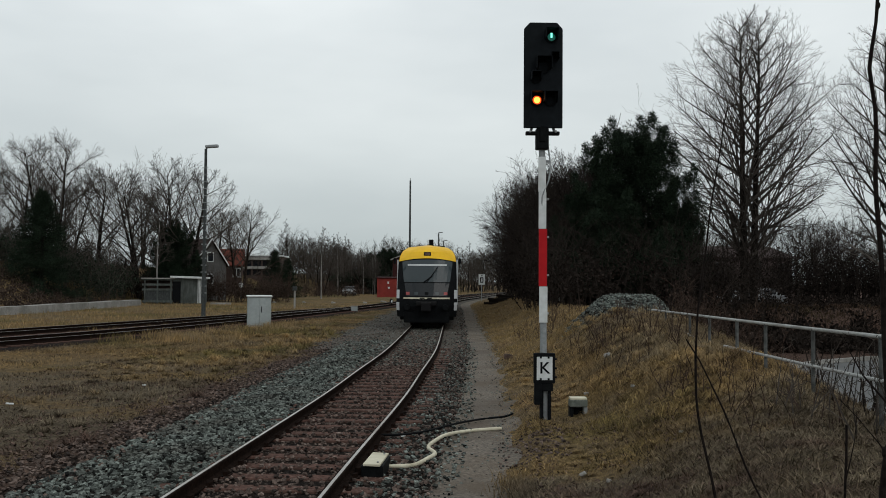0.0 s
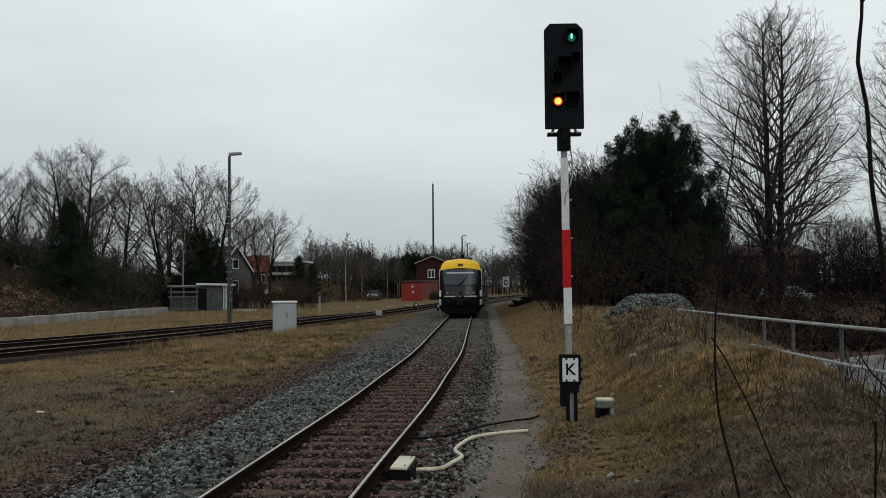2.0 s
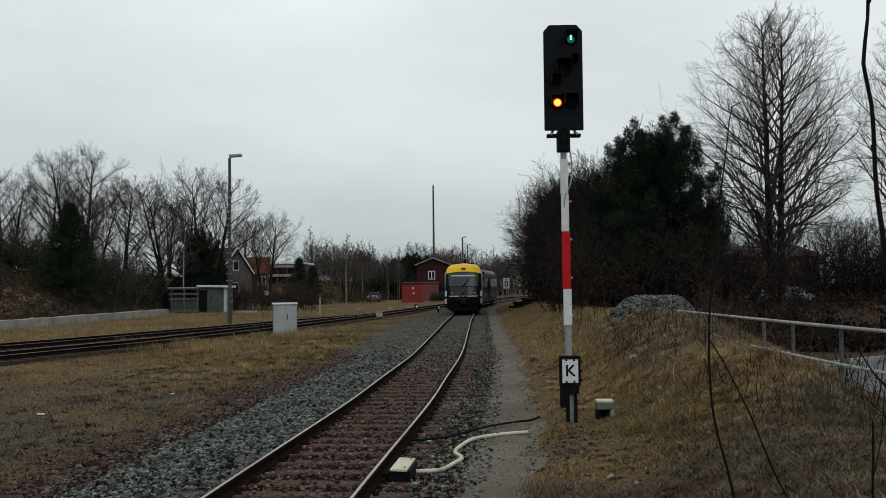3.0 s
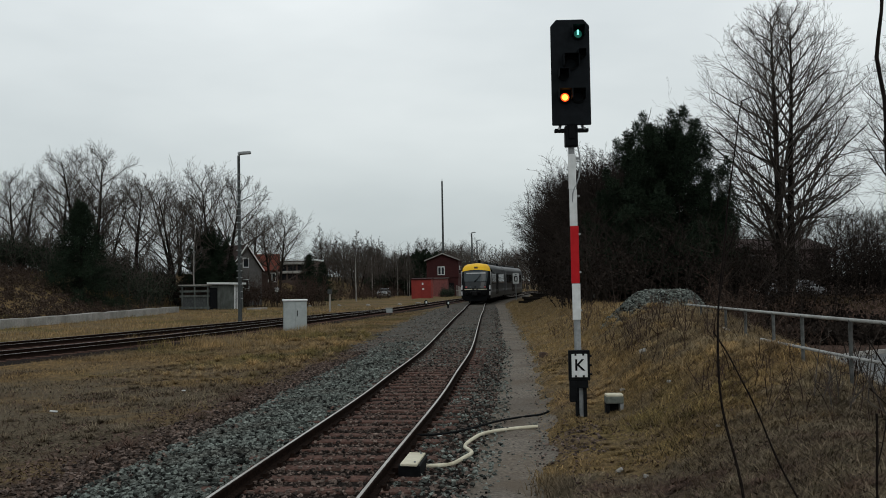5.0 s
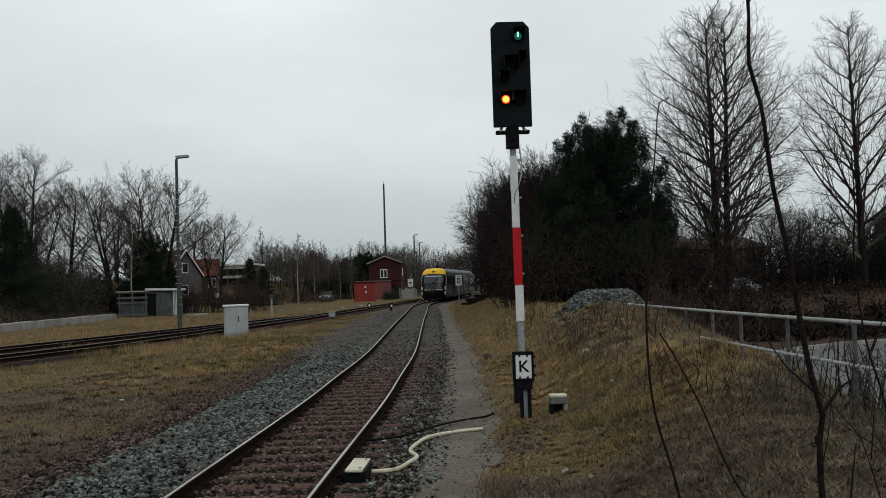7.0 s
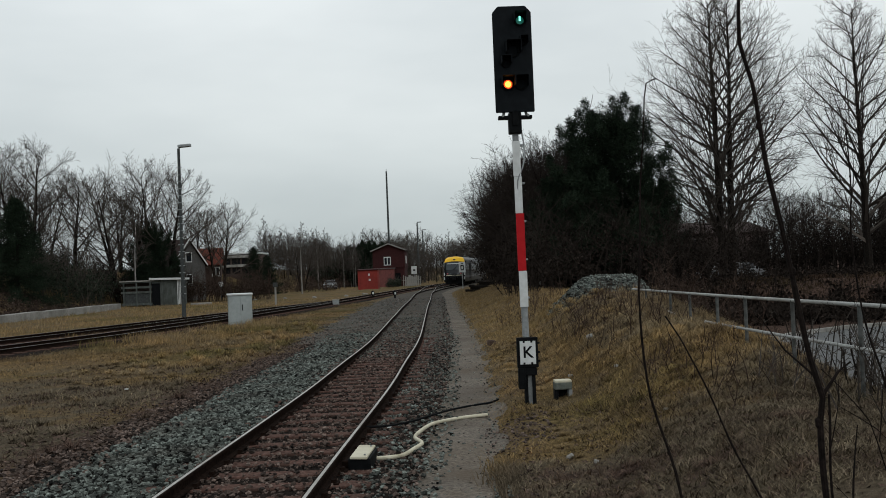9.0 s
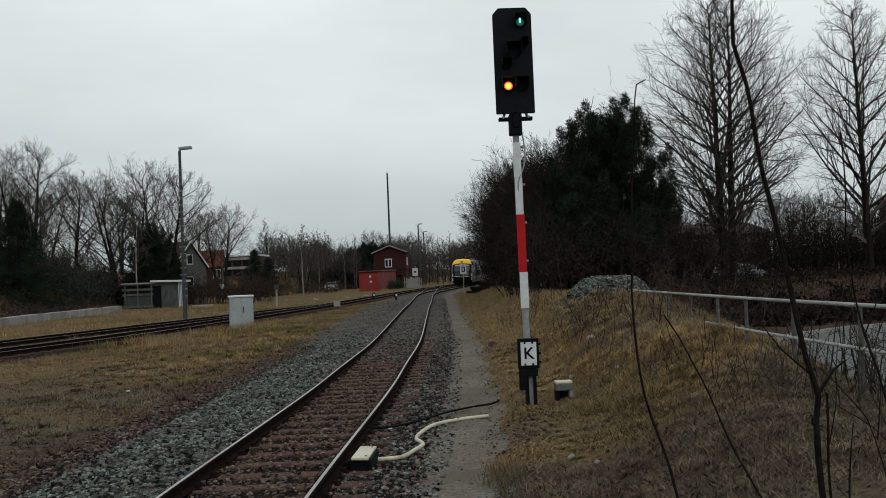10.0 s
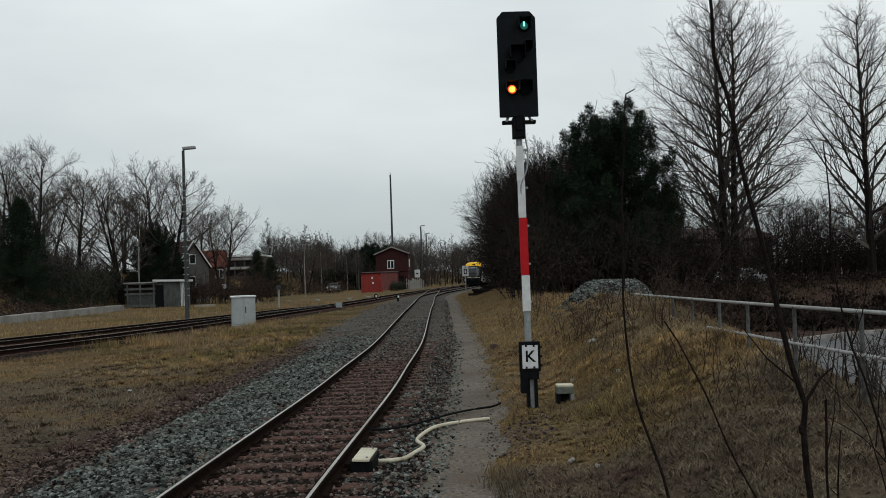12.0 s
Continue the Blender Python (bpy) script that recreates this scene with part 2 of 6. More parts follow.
M_ROOFRED = mat("red_tile_roof", (0.12, 0.035, 0.024), (0.17, 0.052, 0.037), 6, 0.85, 0, 0.3)
M_WALLPALE = mat("pale_render", (0.07, 0.068, 0.066), (0.11, 0.107, 0.102), 4, 0.9, 0, 0.1, (0.05, 0.046, 0.043), 0.4, 0.6)
M_WALLBROWN = mat("brown_render", (0.06, 0.042, 0.037), (0.1, 0.07, 0.06), 4, 0.9, 0, 0.1, (0.045, 0.032, 0.03), 0.5, 0.5)
M_WALLPINK = mat("dull_pink_render", (0.075, 0.055, 0.052), (0.115, 0.085, 0.08), 4, 0.9, 0, 0.1, (0.05, 0.04, 0.037), 0.4, 0.6)
M_GLASS = glass("window_glass", (0.01, 0.012, 0.014), 0.06)
# Tint lighter than window_glass to paint in the sky's reflection.
M_SCREEN = glass("sky_lifted_windscreen_glass", (0.034, 0.044, 0.048), 0.12)
M_YELLOW = mat("train_yellow", (0.74, 0.43, 0.02), (0.82, 0.49, 0.028), 3, 0.4, 0, 0.02, (0.62, 0.36, 0.04), 0.8, 0.4)
M_TGREY = mat("train_dark_grey", (0.004, 0.004, 0.0045), (0.009, 0.0085, 0.009), 3, 0.5, 0, 0.02)
M_TSILVER = mat("train_silver", (0.06, 0.063, 0.067), (0.1, 0.104, 0.108), 2, 0.45, 0.2, 0.02, (0.045, 0.045, 0.045), 0.5, 0.5)
M_TWHITE = mat("train_white", (0.42, 0.43, 0.44), (0.5, 0.51, 0.52), 3, 0.45, 0, 0.02, (0.33, 0.32, 0.31), 0.8, 0.5)
M_TSTRIPE = mat("train_stripe_grey", (0.17, 0.175, 0.18), (0.22, 0.225, 0.23), 3, 0.5, 0, 0.02, (0.12, 0.12, 0.118), 0.8, 0.5)
M_SILVERCAR = mat("silver_car_paint", (0.15, 0.155, 0.16), (0.2, 0.205, 0.21), 3, 0.35, 0.2, 0.0)
M_SAP = mat("sapling_bark", (0.006, 0.005, 0.0045), (0.02, 0.015, 0.013), 40, 0.9, 0, 0.4, spec=0.04)
M_MAST = mat("weathered_lamp_mast", (0.03, 0.034, 0.034), (0.07, 0.076, 0.075), 9, 0.85, 0, 0.2)
M_RUBBER = mat("tyre_rubber", (0.015, 0.015, 0.015), (0.03, 0.03, 0.03), 20, 0.9, 0, 0.1)
M_AMBER = glow("amber_lamp", (1.0, 0.07, 0.01), 1.7)
M_AMBERCORE = glow("amber_lamp_core", (1.0, 0.47, 0.06), 2.6)
M_GREEN = glow("green_lamp", (0.01, 0.2, 0.15), 0.22)
# Emission that imitates a reflection on the green lens, not a lit lamp.
M_GREENGLINT = glow("green_glint_glow", (0.25, 1.0, 0.8), 1.6)
M_TAIL = glow("tail_lamp", (0.25, 0.035, 0.035), 0.04)


# ---- mesh helpers ----
def part(name, bm, material, parent=None, label=""):
    me = bpy.data.meshes.new(name)
    if isinstance(bm, tuple):
        me.from_pydata(bm[0], [], bm[1])
        me.update()
    else:
        bmesh.ops.recalc_face_normals(bm, faces=bm.faces)
        bm.to_mesh(me)
        bm.free()
    me.materials.append(material)
    ob = new(name, me)
    if parent:
        ob.parent = parent
    if label:
        ob["label"] = label
    return ob


def thing(name, x, y, z, label, category, group="", kind="", rz=0.0):
    ob = new(name)
    ob.empty_display_size = 0.2
    ob.matrix_basis = pose(x, y, z, 0, 0, rz)
    return tagged(ob, label, category, group, kind)


def box(x, y, z, sx, sy, sz, bevel=0.0, rx=0.0, ry=0.0, rz=0.0, bm=None):
    """A box centred on x, y and standing on z."""
    bm = bm or bmesh.new()
    m = pose(x, y, z + sz / 2, rx, ry, rz) @ Matrix.Diagonal((sx, sy, sz, 1))
    made = bmesh.ops.create_cube(bm, size=1, matrix=m)["verts"]
    if bevel:
        edges = {e for v in made for e in v.link_edges}
        bmesh.ops.bevel(bm, geom=list(edges), offset=bevel, segments=2, affect="EDGES", profile=0.6)
    return bm


def rod(p0, p1, r0, r1=None, seg=10, bm=None):
    bm = bm or bmesh.new()
    a, b = Vector(p0), Vector(p1)
    d = b - a
    m = Matrix.Translation((a + b) / 2) @ d.to_track_quat("Z", "Y").to_matrix().to_4x4()
    bmesh.ops.create_cone(bm, cap_ends=True, segments=seg, radius1=r0, radius2=r0 if r1 is None else r1, depth=d.length, matrix=m)
    return bm


def smooth_line(pts, step):
    """A Catmull-Rom curve through pts, sampled about every step metres."""
    P = [np.array(p, float) for p in pts]
    P = [2 * P[0] - P[1]] + P + [2 * P[-1] - P[-2]]
    out = []
    for i in range(1, len(P) - 2):
        a, b, c, d = P[i - 1], P[i], P[i + 1], P[i + 2]
        n = max(1, int(np.linalg.norm(c - b) / step))
        for k in range(n):
            t = k / n
            out.append(0.5 * (2 * b + (c - a) * t + (2 * a - 5 * b + 4 * c - d) * t * t + (3 * b - a - 3 * c + d) * t ** 3))
    out.append(P[-2])
    return np.array(out)


def tubes(lines, sides=3):
    """Tapered tubes: lines of (points, radii). Returns verts, faces."""
    V, F = [], []
    for pts, rad in lines:
        base = len(V)
        n = len(pts)
        for i in range(n):
            a, b = pts[max(0, i - 1)], pts[min(n - 1, i + 1)]
            d = (b - a).normalized()
            u = d.orthogonal().normalized()
            v = d.cross(u)
            for s in range(sides):
                ang = 2 * math.pi * s / sides
                V.append(pts[i] + (u * math.cos(ang) + v * math.sin(ang)) * rad[i])
        for i in range(n - 1):
            for s in range(sides):
                t = (s + 1) % sides
                F.append((base + i * sides + s, base + i * sides + t, base + (i + 1) * sides + t, base + (i + 1) * sides + s))
        F.append(tuple(base + s for s in reversed(range(sides))))
        F.append(tuple(base + (n - 1) * sides + s for s in range(sides)))
    return V, F


def pipe(pts, r, sides=8, step=0.08):
    line = [Vector(p) for p in smooth_line(pts, step)]
    return tubes([(line, [r] * len(line))], sides)


# ---- the lie of the land ----
MAIN = smooth_line([(-2.75, -25), (-2.45, 0), (-1.9, 9.2), (-1.36, 17), (-1.11, 22), (-0.74, 30), (-0.44, 43.5), (-0.15, 57), (0.15, 68),
                    (0.66, 89.5), (1.3, 98.5), (2.3, 107.5), (4.9, 124.5), (6.75, 137), (8.5, 150), (11.6, 170), (16.5, 195), (24, 225)], 0.25)
LEFT = smooth_line([(-24, 8), (-19, 21), (-14.7, 33.5), (-11.75, 44.5), (-6.35, 75), (-2.5, 103), (0.4, 122), (3.7, 141), (8.0, 163), (13.0, 184), (23, 218)], 0.5)
SIDING = smooth_line([(-25.5, 21), (-18.6, 35), (-14.1, 49), (-9.75, 64), (-6.35, 75)], 0.5)
LINK = smooth_line([(0.66, 89.5), (1.15, 102), (1.75, 120), (2.75, 134), (3.7, 141), (5.9, 152)], 0.5)


def track_x(line, y):
    return np.interp(y, line[:, 1], line[:, 0])


def ease(a, b, x):
    t = np.clip((x - a) / (b - a), 0, 1)
    return t * t * (3 - 2 * t)


def land(x, y):
    """Height of the ground; the rail heads lie at 0."""
    x, y = np.asarray(x, float), np.asarray(y, float)
    s = x - track_x(MAIN, y)
    h = np.full(np.broadcast(x, y).shape, -0.24) + 0.05 * ease(60, 110, y)
    bank = np.interp(y, [-20, 6, 10, 14.5, 18, 23, 27, 33, 47, 80, 140, 260], [0.5, 0.5, 0.6, 0.88, 1.12, 1.4, 1.38, 1.2, 1.0, 0.7, 0.6, 0.6])
    h = h + (0.2 * ease(2.55, 3.1, s) + bank * ease(3.0 + 0.6 * np.exp(-((y - 14.0) / 3.2) ** 2), 5.7 + 0.02 * np.clip(y - 30, 0, 100), s)) * ease(-25, -10, -np.abs(y - 110) + 100)
    drop = ease(6.7, 8.3, s) * ease(41, 37, y)
    h = h * (1 - drop) + drop * -0.32
    h = h + 0.1 * np.exp(-(((x - 4.3) / 1.2) ** 2 + ((y - 14.6) / 1.6) ** 2))
    h = h - 0.5 * np.exp(-(((x - 19.4) / 4) ** 2 + ((y - 57) / 5) ** 2))
    edge = -27.6 + np.clip(y - 84, 0, 400) * 0.14
    h = h + 3.6 * ease(0.5, 15, edge - x) * ease(45, 62, y) + 1.2 * ease(0.0, 40, -26 - x)
    rough = 0.03 * np.sin(x * 1.7 + 0.6 * y) * np.cos(y * 1.3 - 0.4 * x) + 0.02 * np.sin(3.1 * x - 1.1) * np.sin(2.7 * y)
    d = np.minimum(np.abs(s - 0.2), np.abs(x - track_x(LEFT, y)))
    return h + rough * ease(2.8, 4.2, d)


def lz(x, y):
    return float(land(x, y))


def patches(x, y, scale, seed):
    """Smooth uneven patches between 0 and 1."""
    u, v = np.asarray(x, float) / scale + seed * 7.3, np.asarray(y, float) / scale - seed * 3.1
    w = np.sin(u * 1.3 + 1.7 * np.sin(v * 0.9)) + np.sin(v * 1.7 + 1.4 * np.sin(u * 1.1 + 2)) + 0.7 * np.sin(2.9 * u - 2.3 * v) + 0.5 * np.sin(4.3 * v + 3.7 * u)
    return np.clip(0.5 + 0.22 * w, 0, 1)


def cover(x, y):
    """What grows on the ground: shares of golden grass, green moss and dark leaf litter; the rest is grey-brown thatch."""
    x, y = np.asarray(x, float), np.asarray(y, float)
    s = x - track_x(MAIN, y)
    right, left = s > 0, s <= 0
    uneven = patches(x, y, 0.9, 1)
    fine = patches(x, y, 0.28, 2)
    moss = right * np.exp(-(((x - 2.3) / 1.25) ** 2 + ((y - 13.2) / 2.6) ** 2)) * (0.2 + 0.7 * uneven)
    moss = moss + right * ease(18, 24, y) * ease(6.5, 4.0, s) * 0.35 * uneven + left * ease(20, 28, y) * 0.75 * ease(0.4, 0.9, patches(x, y, 2.6, 5))
    gold = right * ease(9.6, 11.4, y + 0.6 * (uneven - 0.5)) * (0.45 + 0.55 * uneven) * (1 - 0.75 * ease(3.4, 4.4, x) * ease(14.5, 10.5, y))
    gold = gold * (1 - 0.45 * ease(2.9, 3.6, x) * ease(14.5, 16, y) * ease(25, 22, y))
    gold = gold + left * ease(19, 27, y + 3 * (uneven - 0.5)) * (0.3 + 0.55 * patches(x, y, 2.2, 4)) + left * 0.55 * ease(0.62, 0.85, patches(x, y, 1.5, 6))
    litter = left * 0.75 * ease(-4.0, -3.3, s + 0.7 * (uneven - 0.5)) * ease(36, 26, y) + 0.4 * ease(0.6, 0.88, patches(x, y, 1.1, 8)) * (0.4 + 0.6 * fine)
    gold = gold * np.where(right, ease(9.0, 7.2, s), 1.0)
    litter = litter + right * ease(7.4, 9.0, s)
    litter = litter + right * 0.45 * ease(11.0, 9.5, y) * fine
    return np.clip(gold, 0, 1), np.clip(moss, 0, 1), np.clip(litter, 0, 1)


def lay_cover(ob, x, y):
    for key, values in zip(("gold", "moss", "litter"), cover(x, y)):
        at = ob.data.attributes.new(key, "FLOAT", "POINT")
        at.data.foreach_set("value", np.ascontiguousarray(values, dtype=np.float32).ravel())


def build_ground():
    near_x = np.concatenate([np.arange(-34, -6, 1.0), np.arange(-6, 12, 0.25), np.arange(12, 40, 1.0)])
    xs = np.concatenate([-np.geomspace(2500, 36, 26), near_x, np.geomspace(41, 2500, 26)])
    ys = np.concatenate([-np.geomspace(2500, 12, 22), np.arange(-10, 5, 1.0), np.arange(5, 36, 0.3), np.arange(36, 130, 0.6), np.geomspace(131, 2500, 40)])
    X, Y = np.meshgrid(xs, ys)
    Z = land(X, Y)
    Z = Z - 0.2 * (np.abs(X - track_x(MAIN, Y)) < 1.3) * (Y > -30) * (Y < 225)
    n = len(xs)
    V = np.stack([X.ravel(), Y.ravel(), Z.ravel()], 1).tolist()
    F = [(j * n + i, j * n + i + 1, (j + 1) * n + i + 1, (j + 1) * n + i) for j in range(len(ys) - 1) for i in range(n - 1)]
    ob = part("ground", (V, F), M_GROUND)
    lay_cover(ob, X.ravel(), Y.ravel())
    tagged(ob, "uneven ground of dry winter grass and brown earth", "ground", kind="structure")


def strip(name, line, offsets, heights, material, y0, y1, label, category, wob=0.0, follow=False):
    """A band along a track line: offsets to its right and heights over the rail heads, or over the land."""
    pts = line[(line[:, 1] >= y0) & (line[:, 1] <= y1)]
    d = np.gradient(pts, axis=0)
    d /= np.linalg.norm(d, axis=1)[:, None]
    nrm = np.stack([d[:, 1], -d[:, 0]], 1)
    V, F, k = [], [], len(offsets)
    for i, p in enumerate(pts):
        for j, o in enumerate(offsets):
            end = j in (0, k - 1)
            oo = o + (wob * (noise.noise((p[1] * 0.55, o * 3, 0)) + 0.5 * noise.noise((p[1] * 1.9, o * 3, 4))) if end else 0)
            q = p + nrm[i] * oo
            z = lz(q[0], q[1]) + heights[j] if follow else heights[j]
            if end and not follow:
                z = min(z, lz(q[0], q[1]) - 0.02)
            V.append((q[0], q[1], z))
    for i in range(len(pts) - 1):
        for j in range(k - 1):
            a = i * k + j
            F.append((a, a + 1, a + k + 1, a + k))
    ob = part(name, (V, F), material)
    return tagged(ob, label, category, kind="structure")


def rail_lines(line, off, y0, y1):
    pts = line[(line[:, 1] >= y0) & (line[:, 1] <= y1)]
    d = np.gradient(pts, axis=0)
    d /= np.linalg.norm(d, axis=1)[:, None]
    return pts + np.stack([d[:, 1], -d[:, 0]], 1) * off, np.stack([d[:, 1], -d[:, 0]], 1)


def sweep(pts, nrm, profile):
    """A closed cross-section (sideways, up) drawn along pts."""
    V, F, k = [], [], len(profile)
    for p, n in zip(pts, nrm):
        for s, h in profile:
            V.append((p[0] + n[0] * s, p[1] + n[1] * s, h))
    for i in range(len(pts) - 1):
        for j in range(k):
            a, b = i * k + j, i * k + (j + 1) % k
            F.append((a, b, b + k, a + k))
    F.append(tuple(reversed(range(k))))
    F.append(tuple(range(len(V) - k, len(V))))
    return V, F


WEB = [(-0.07, -0.15), (0.07, -0.15), (0.07, -0.135), (0.012, -0.115), (0.012, -0.045), (0.036, -0.032), (0.036, -0.006), (0.028, -0.0015), (-0.028, -0.0015), (-0.036, -0.006), (-0.036, -0.032), (-0.012, -0.045), (-0.012, -0.115), (-0.07, -0.135)]
HEAD = [(-0.019, -0.0016), (0.019, -0.0016), (0.016, 0.001), (-0.016, 0.001)]


def build_track(line, y0, y1, label, sleepers=True, spacing=0.63, limit=300):
    tr = thing("railway_track", 0, 0, 0, label, "railway track")
    for off in (-0.755, 0.755):
        p, n = rail_lines(line, off, y0, y1)
        r = part("rail", sweep(p, n, WEB), M_RAIL, tr)
        part("rail_head", sweep(p, n, HEAD), M_RAILHEAD, r, "worn bright running surface")
    if not sleepers:
        return tr
    proto = box(0, 0, -0.13, 2.5, 0.25, 0.13, 0.02)
    me = bpy.data.meshes.new("sleeper")
    proto.to_mesh(me)
    proto.free()
    me.materials.append(M_SLEEPER)
    plate = bpy.data.meshes.new("rail_clip")
    pb = box(0, 0, 0, 0.3, 0.14, 0.02)
    box(-0.09, 0, 0.02, 0.05, 0.09, 0.035, bm=pb)
    box(0.09, 0, 0.02, 0.05, 0.09, 0.035, bm=pb)
    pb.to_mesh(plate)
    pb.free()
    plate.materials.append(M_RAIL)
    seg = np.linalg.norm(np.diff(line, axis=0), axis=1)
    s = np.concatenate([[0], np.cumsum(seg)])
    a, b = np.interp(y0, line[:, 1], s), np.interp(y1, line[:, 1], s)
    rng = random.Random(4)
    for i, at in enumerate(np.arange(a, b, spacing)):
        if i >= limit:
            break
        x, y = np.interp(at, s, line[:, 0]), np.interp(at, s, line[:, 1])
        x2, y2 = np.interp(at + 0.2, s, line[:, 0]), np.interp(at + 0.2, s, line[:, 1])
        yaw = -math.degrees(math.atan2(x2 - x, y2 - y))
        ob = new("sleeper", me)
        ob.parent = tr
        ob.matrix_basis = pose(x, y, -0.155 + rng.uniform(-0.008, 0.006), rng.uniform(-1, 1), 0, yaw + rng.uniform(-0.7, 0.7))
        if y < 26:
            for off in (-0.755, 0.755):
                c = new("rail_clip", plate)
                c.parent = ob
                c.matrix_basis = pose(off, 0, -0.004)
    return tr


def stones(name, n, sampler, material, label, seed, lo, hi):
    """Loose stones: little bent blocks, one mesh."""
    rng = np.random.default_rng(seed)
    P = sampler(rng, n)
    n = len(P)
    unit = np.array([[x, y, z] for z in (-1, 1) for y in (-1, 1) for x in (-1, 1)], float)
    size = rng.uniform(lo, hi, (n, 1, 1)) * rng.uniform(0.6, 1.25, (n, 1, 3))
    V = (unit[None] * rng.uniform(0.55, 1.1, (n, 8, 3))) * size * 0.5
    ax = rng.normal(size=(n, 3))
    ax /= np.linalg.norm(ax, axis=1)[:, None]
    ang = rng.uniform(0, 6.28, n)
    c, s_ = np.cos(ang)[:, None, None], np.sin(ang)[:, None, None]
    A = ax[:, None, :]
    V = V * c + np.cross(np.broadcast_to(A, V.shape), V) * s_ + A * (V * A).sum(2, keepdims=True) * (1 - c)
    V[:, :, 2] *= 0.72
    V = V + P[:, None, :]
    f = np.array([[0, 2, 3, 1], [4, 5, 7, 6], [0, 1, 5, 4], [2, 6, 7, 3], [0, 4, 6, 2], [1, 3, 7, 5]])
    F = (f[None] + (np.arange(n) * 8)[:, None, None]).reshape(-1, 4)
    ob = part(name, (V.reshape(-1, 3).tolist(), F.tolist()), material)
    return tagged(ob, label, "gravel", kind="stuff")


def along(offs, y0, y1, z, power=1.0):
    """Random places beside the main track, denser towards y0."""
    def f(rng, n):
        y = y0 + (y1 - y0) * rng.uniform(0, 1, n) ** power
        o = rng.uniform(offs[0], offs[1], n)
        x = track_x(MAIN, y) + o
        zz = np.full(n, z) if z is not None else land(x, y) + 0.01
        if z is not None:
            zz = np.minimum(zz, np.interp(o, [-4.0, -3.0, -1.6, 1.6, 2.0], [-0.245, -0.225, z, z, -0.215]))
        return np.stack([x, y, zz + rng.uniform(-0.045, 0.022, n)], 1)
    return f


def blades(name, n, sampler, material, label, seed, hlo, hhi, width, lean=0.5):
    """Grass: bent blades of two faces each, in one mesh."""
    rng = np.random.default_rng(seed)
    P = sampler(rng, n)
    n = len(P)
    h = rng.uniform(hlo, hhi, n)
    a = rng.uniform(0, 6.283, n)
    side = np.stack([np.cos(a), np.sin(a), np.zeros(n)], 1) * (width * rng.uniform(0.6, 1.4, n))[:, None]
    b = rng.uniform(0, 6.283, n)
    tip = np.stack([np.cos(b), np.sin(b), np.zeros(n)], 1) * (lean * h * rng.uniform(0.2, 1.3, n))[:, None]
    up = np.array([0, 0, 1.0])
    v = np.stack([P - side, P + side, P + side * 0.7 + tip * 0.35 + up * (h * 0.6)[:, None], P - side * 0.7 + tip * 0.35 + up * (h * 0.6)[:, None],
                  P + tip + up * h[:, None]], 1)
    i = np.arange(n)[:, None] * 5
    quads = (np.array([[0, 1, 2, 3]]) + i).tolist()
    tris = (np.array([[3, 2, 4]]) + i).tolist()
    ob = part(name, (v.reshape(-1, 3).tolist(), quads + tris), material)
    lay_cover(ob, np.repeat(P[:, 0], 5), np.repeat(P[:, 1], 5))
    return tagged(ob, label, "grass", kind="stuff")


def tussocks(name, centres, per, material, label, seed, reach, rise, width):
    """Drooping tufts: blades that rise from a root and bend outwards to the ground."""
    rng = np.random.default_rng(seed)
    C = np.repeat(np.asarray(centres, float), per, axis=0)
    n = len(C)
    size = np.repeat(rng.uniform(0.5, 1.3, len(centres)), per)
    a = rng.uniform(0, 6.283, n)
    out = np.stack([np.cos(a), np.sin(a), np.zeros(n)], 1)
    side = np.stack([-np.sin(a), np.cos(a), np.zeros(n)], 1) * (width * rng.uniform(0.6, 1.4, n))[:, None]
    L = (reach * size * rng.uniform(0.35, 1.2, n))[:, None]
    H = (rise * size * rng.uniform(0.4, 1.2, n))[:, None]
    up = np.array([0, 0, 1.0])
    root = np.stack([C[:, 0], C[:, 1], land(C[:, 0], C[:, 1]) - 0.01], 1) + out * rng.uniform(0, 0.06, n)[:, None]
    tip = root + out * L + rng.normal(0, 0.02, (n, 3))
    tip[:, 2] = land(tip[:, 0], tip[:, 1]) + 0.03 + 0.3 * H[:, 0] * rng.uniform(0, 1, n)
    mid = root + out * L * 0.45 + up * H
    v = np.stack([root - side, root + side, mid + side * 0.8, mid - side * 0.8, tip], 1)
    i = np.arange(n)[:, None] * 5
    ob = part(name, (v.reshape(-1, 3).tolist(), (np.array([[0, 1, 2, 3]]) + i).tolist() + (np.array([[3, 2, 4]]) + i).tolist()), material)
    lay_cover(ob, np.repeat(C[:, 0], 5), np.repeat(C[:, 1], 5))
    return tagged(ob, label, "grass", kind="stuff")


def spots(seed, n, x0, x1, y0, y1):
    rng = np.random.default_rng(seed)
    return np.stack([rng.uniform(x0, x1, n), rng.uniform(y0, y1, n)], 1)


